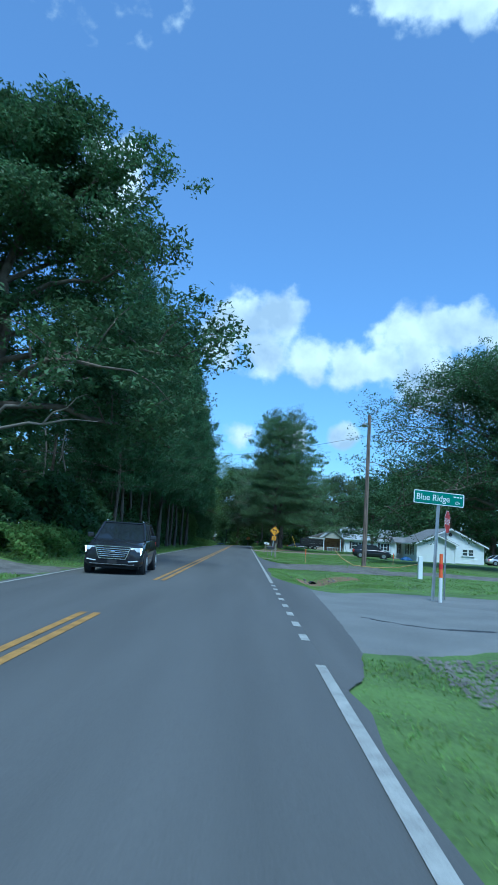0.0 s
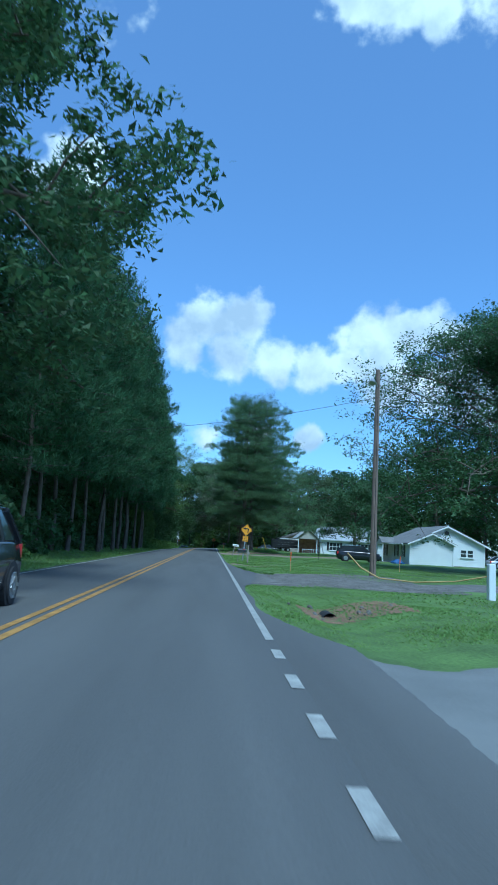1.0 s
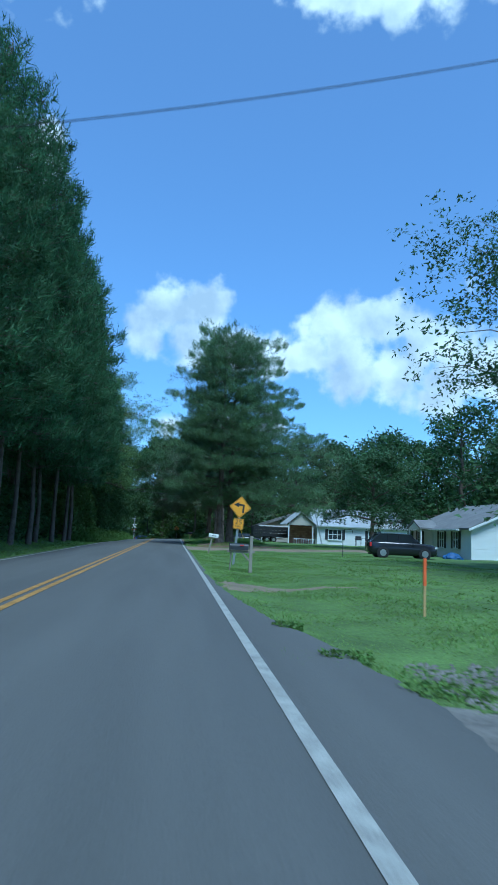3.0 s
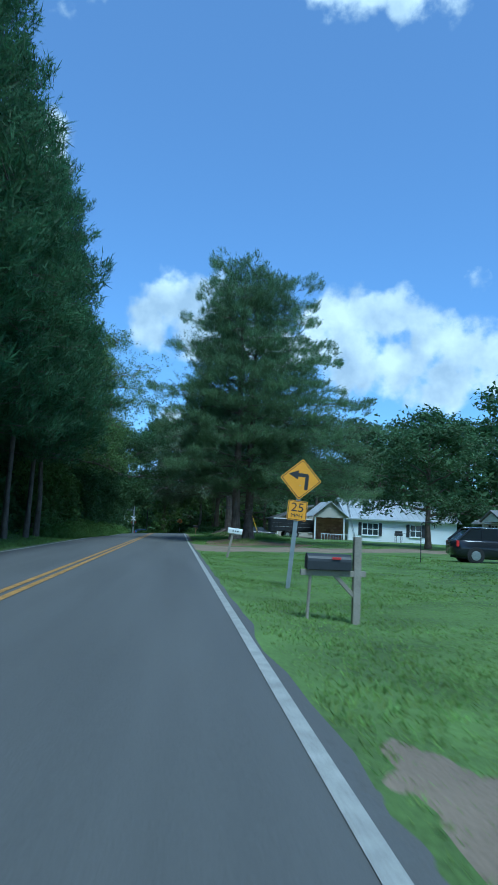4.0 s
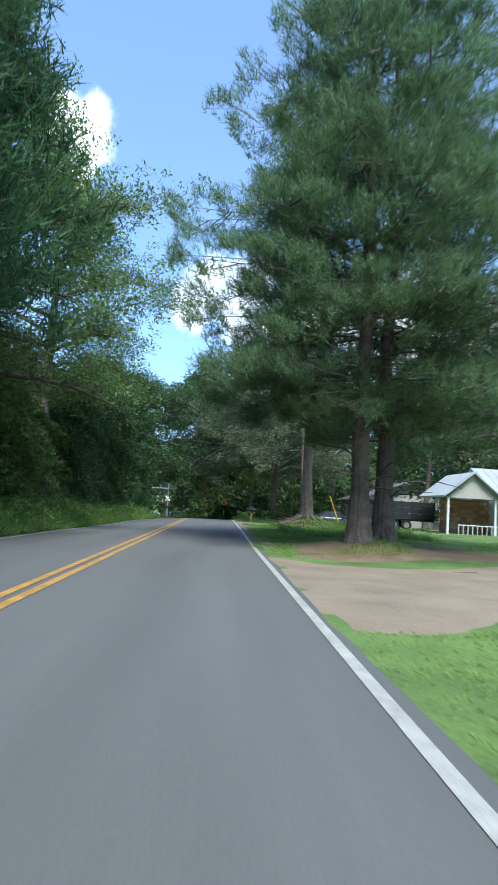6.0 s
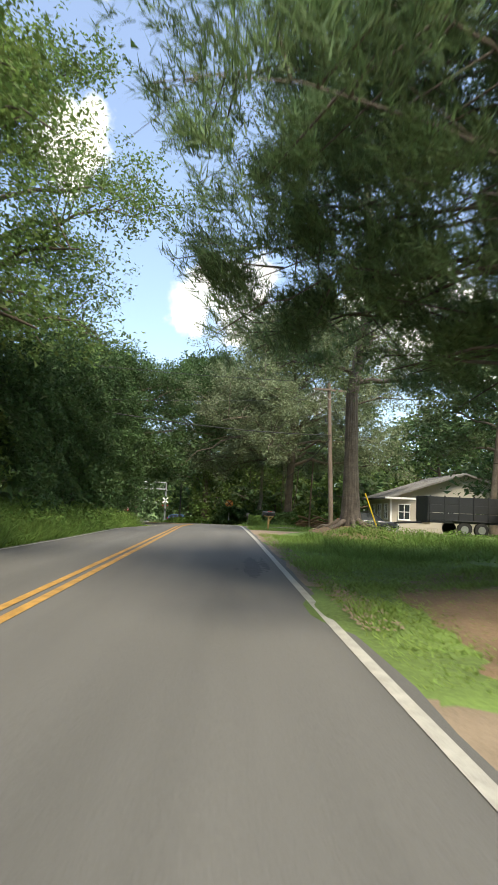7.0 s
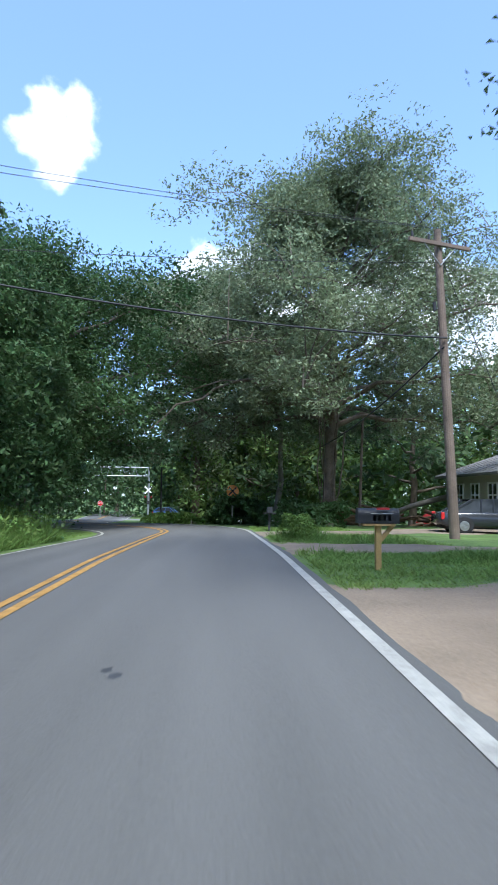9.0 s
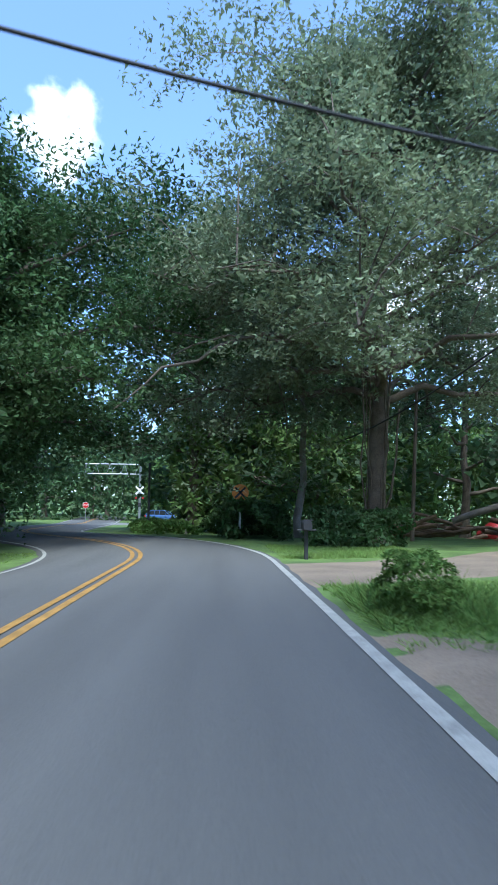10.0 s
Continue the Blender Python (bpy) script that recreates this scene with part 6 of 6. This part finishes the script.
part("tarp", bm, RED_PAINT, cov)
tp = thing("blue_tarp", "crumpled blue tarp against the house wall", "tarp", pose(21.2, 88.8, float(gz(21.2, 88.8))))
bm = bmesh.new()
bmesh.ops.create_icosphere(bm, subdivisions=3, radius=0.6)
for v in bm.verts:
    v.co = Vector((v.co.x * 1.3, v.co.y * 0.7, max(v.co.z, -0.05) * 0.8)) * (1 + 0.3 * noise.noise(v.co * 4))
part("tarp", bm, TARP, tp)
# exposed roots of the mound tree
rt = thing("root_mound", "dark tangle of exposed roots and stones", "roots", None)
for k in range(12):
    a = k * 0.52 + r_.uniform(-0.2, 0.2)
    p0 = np.array([5.1, 120.5, float(gz(5.1, 120.5)) + 0.25])
    p1 = np.array([5.1 + math.cos(a) * r_.uniform(1.0, 2.0), 120.5 + math.sin(a) * r_.uniform(1.0, 2.0), 0])
    p1[2] = float(gz(p1[0], p1[1])) - 0.05
    part("root", tubes([(bend(p0, p1, 5, 0.08, r_, 0.05), np.linspace(0.16, 0.04, 5))], 7), BARK, rt)
# branches that arch out of the vine-hung tree and vines down its trunk
vb = thing("vine_curtain", "hanging vine strands on the big tree", "vines", None)
lines = []
for k in range(9):
    a = r_.uniform(0, 6.28)
    x, y = 5.6 + math.cos(a) * 0.42, 153 + math.sin(a) * 0.42
    lines.append((bend((x, y, float(gz(x, y))), (5.6 + math.cos(a) * r_.uniform(0.4, 1.6), 153 + math.sin(a) * 0.6, r_.uniform(4, 9)), 7, 0, r_, 0.1), np.full(7, r_.uniform(0.02, 0.05))))
part("vine", tubes(lines, 6), BARK, vb)
for k, (a, b) in enumerate((((5.4, 153, 6.3), (-2.6, 151.5, 6.6)), ((3.0, 152.6, 7.4), (-4.5, 150.5, 4.4)))):
    d = thing("arching_branch", "dark arching branch of the big tree", "branch", None, "arching branches")
    part("limb", tubes([(bend(a, b, 9, 1.2, r_, 0.12), np.linspace(0.12, 0.025, 9))], 7), BARK, d)
dt = thing("dead_tree", "bare dead tree behind the houses", "tree", pose(25.5, 137.0, float(gz(25.5, 137))))
dl = [(bend((0, 0, 0), (0.4, 0, 9), 7, 0, r_, 0.15), np.linspace(0.2, 0.07, 7))]
for k in range(9):
    z = 4 + k * 0.6
    e = np.array([r_.normal(0, 1.8), r_.normal(0, 1.0), z + r_.uniform(1.5, 3.5)])
    dl.append((bend((0.2, 0, z), e, 5, 0.1, r_, 0.15), np.linspace(0.07, 0.015, 5)))
part("trunk", tubes(dl, 6), BARK, dt)


# ---- grass and litter ----
def grass(name, x0, x1, y0, y1, count, height, material, label, seed, width=0.012):
    r = np.random.default_rng(seed)
    x, y = r.uniform(x0, x1, count), r.uniform(y0, y1, count)
    lat = lateral(x, y)
    ok = (lat > 3.67) | (lat < -3.62 + 0.6 * smooth(y, 118, 142))
    for ya, yb, grow in ((10.0, 24.0, 0.35), (36.8, 45.2, 0.0), (87.0, 97.0, 0.5), (118.6, 123.8, 0.6), (129.3, 132.4, 0.1), (137.5, 143.5, 0.6)):
        ok &= ~((y > ya + grow * np.clip(x - 2, 0, 40) * 0.55) & (y < yb + grow * np.clip(x - 2, 0, 40) * 0.55) & (x > 0))
    ok &= ~((y > 20) & (y < 26) & (x < 0))
    x, y = x[ok], y[ok]
    p = np.stack([x, y, gz(x, y) - 0.01], 1)
    n = len(p)
    per = 3
    c = np.repeat(p, per, 0) + r.normal(0, 0.03, (n * per, 3)) * (1, 1, 0)
    a = r.uniform(0, 6.283, n * per)
    u = np.stack([np.cos(a), np.sin(a), 0 * a], 1) * width
    patchy = 0.65 + 0.5 * np.repeat(np.sin(x * 1.3 + np.sin(y * 0.8) * 2) * np.sin(y * 0.55), per)
    tip = c + r.normal(0, 0.6, (n * per, 3)) * height * (1, 1, 0) + np.stack([0 * a, 0 * a, height * r.uniform(0.5, 1.3, n * per) * np.clip(patchy, 0.4, 1.3)], 1)
    v = np.stack([c - u, c + u, tip], 1).reshape(-1, 3)
    return tagged(part(name, mesh_np(name, v, np.arange(len(v)).reshape(-1, 3)), material), label, "grass", kind="stuff")


grass("grass", 1.0, 6.0, 4, 100, 62000, 0.06, BLADE, "short mown green grass on the verge", 1, 0.012)
grass("grass", 6.0, 16.0, 10, 110, 24000, 0.07, BLADE, "short mown green lawn", 2, 0.026)
grass("grass", 1.05, 5.5, 98, 150, 34000, 0.13, BLADE, "rough unmown roadside grass", 3, 0.012)
grass("grass", -11.0, -6.6, 8, 150, 22000, 0.14, BLADE, "rough green grass along the left verge", 4, 0.016)
grass("grass", -9.4, -6.5, 97, 142, 9000, 0.75, WEED, "tall yellow-green grass on the bank", 8, 0.02)
grass("grass", 2.6, 9.5, 108, 119, 3200, 0.38, WEED, "tall rough weeds before the mound", 9, 0.014)
grass("grass", 1.1, 2.4, 133.4, 135.4, 420, 0.42, WEED, "tall seeding stalks round the bush", 7, 0.011)
grass("grass", 1.3, 4.5, 127, 137, 2600, 0.24, WEED, "tall seeding weeds by the bush", 5, 0.012)


def litter(name, x0, x1, y0, y1, count, size, material, label, seed):
    """Loose stones, each a little five-faced chip."""
    r = np.random.default_rng(seed)
    x, y = r.uniform(x0, x1, count), r.uniform(y0, y1, count)
    c = np.stack([x, y, gz(x, y) + 0.03], 1)
    s = size * r.uniform(0.4, 1.4, (count, 1))
    a = r.uniform(0, 6.283, count)
    e = [np.stack([np.cos(a + k * 1.571), np.sin(a + k * 1.571), 0 * a], 1) * s for k in range(4)]
    top = c + np.array([0, 0, 0.7]) * s + r.normal(0, 0.2, (count, 3)) * s
    v = np.stack([c + q for q in e] + [top], 1).reshape(-1, 3)
    b = np.arange(count)[:, None] * 5
    f = np.concatenate([b + np.array([[i, (i + 1) % 4, 4]]) for i in range(4)])
    return tagged(part(name, mesh_np(name, v, f), material), label, "gravel", kind="stuff")


litter("loose_gravel", 2.3, 9.0, 36.6, 47.5, 9000, 0.034, GRAVEL, "loose grey gravel on the driveway", 1)
litter("broken_asphalt", 2.2, 4.0, 7.8, 10.6, 900, 0.03, GRAVEL, "broken dark asphalt lumps at the side road's lip", 7)
litter("dry_debris", 2.2, 4.7, 29.2, 32.2, 1500, 0.03, LOG, "dry brown leaves and clods round the culvert", 4)
litter("bark_chips", 3.4, 6.8, 116.8, 122.6, 1500, 0.04, LOG, "brown bark chips and twigs on the mound", 6)
litter("dirt_clods", 0.95, 1.45, 99.0, 120.0, 1400, 0.022, DIRT, "loose dirt and clods on the verge", 3)
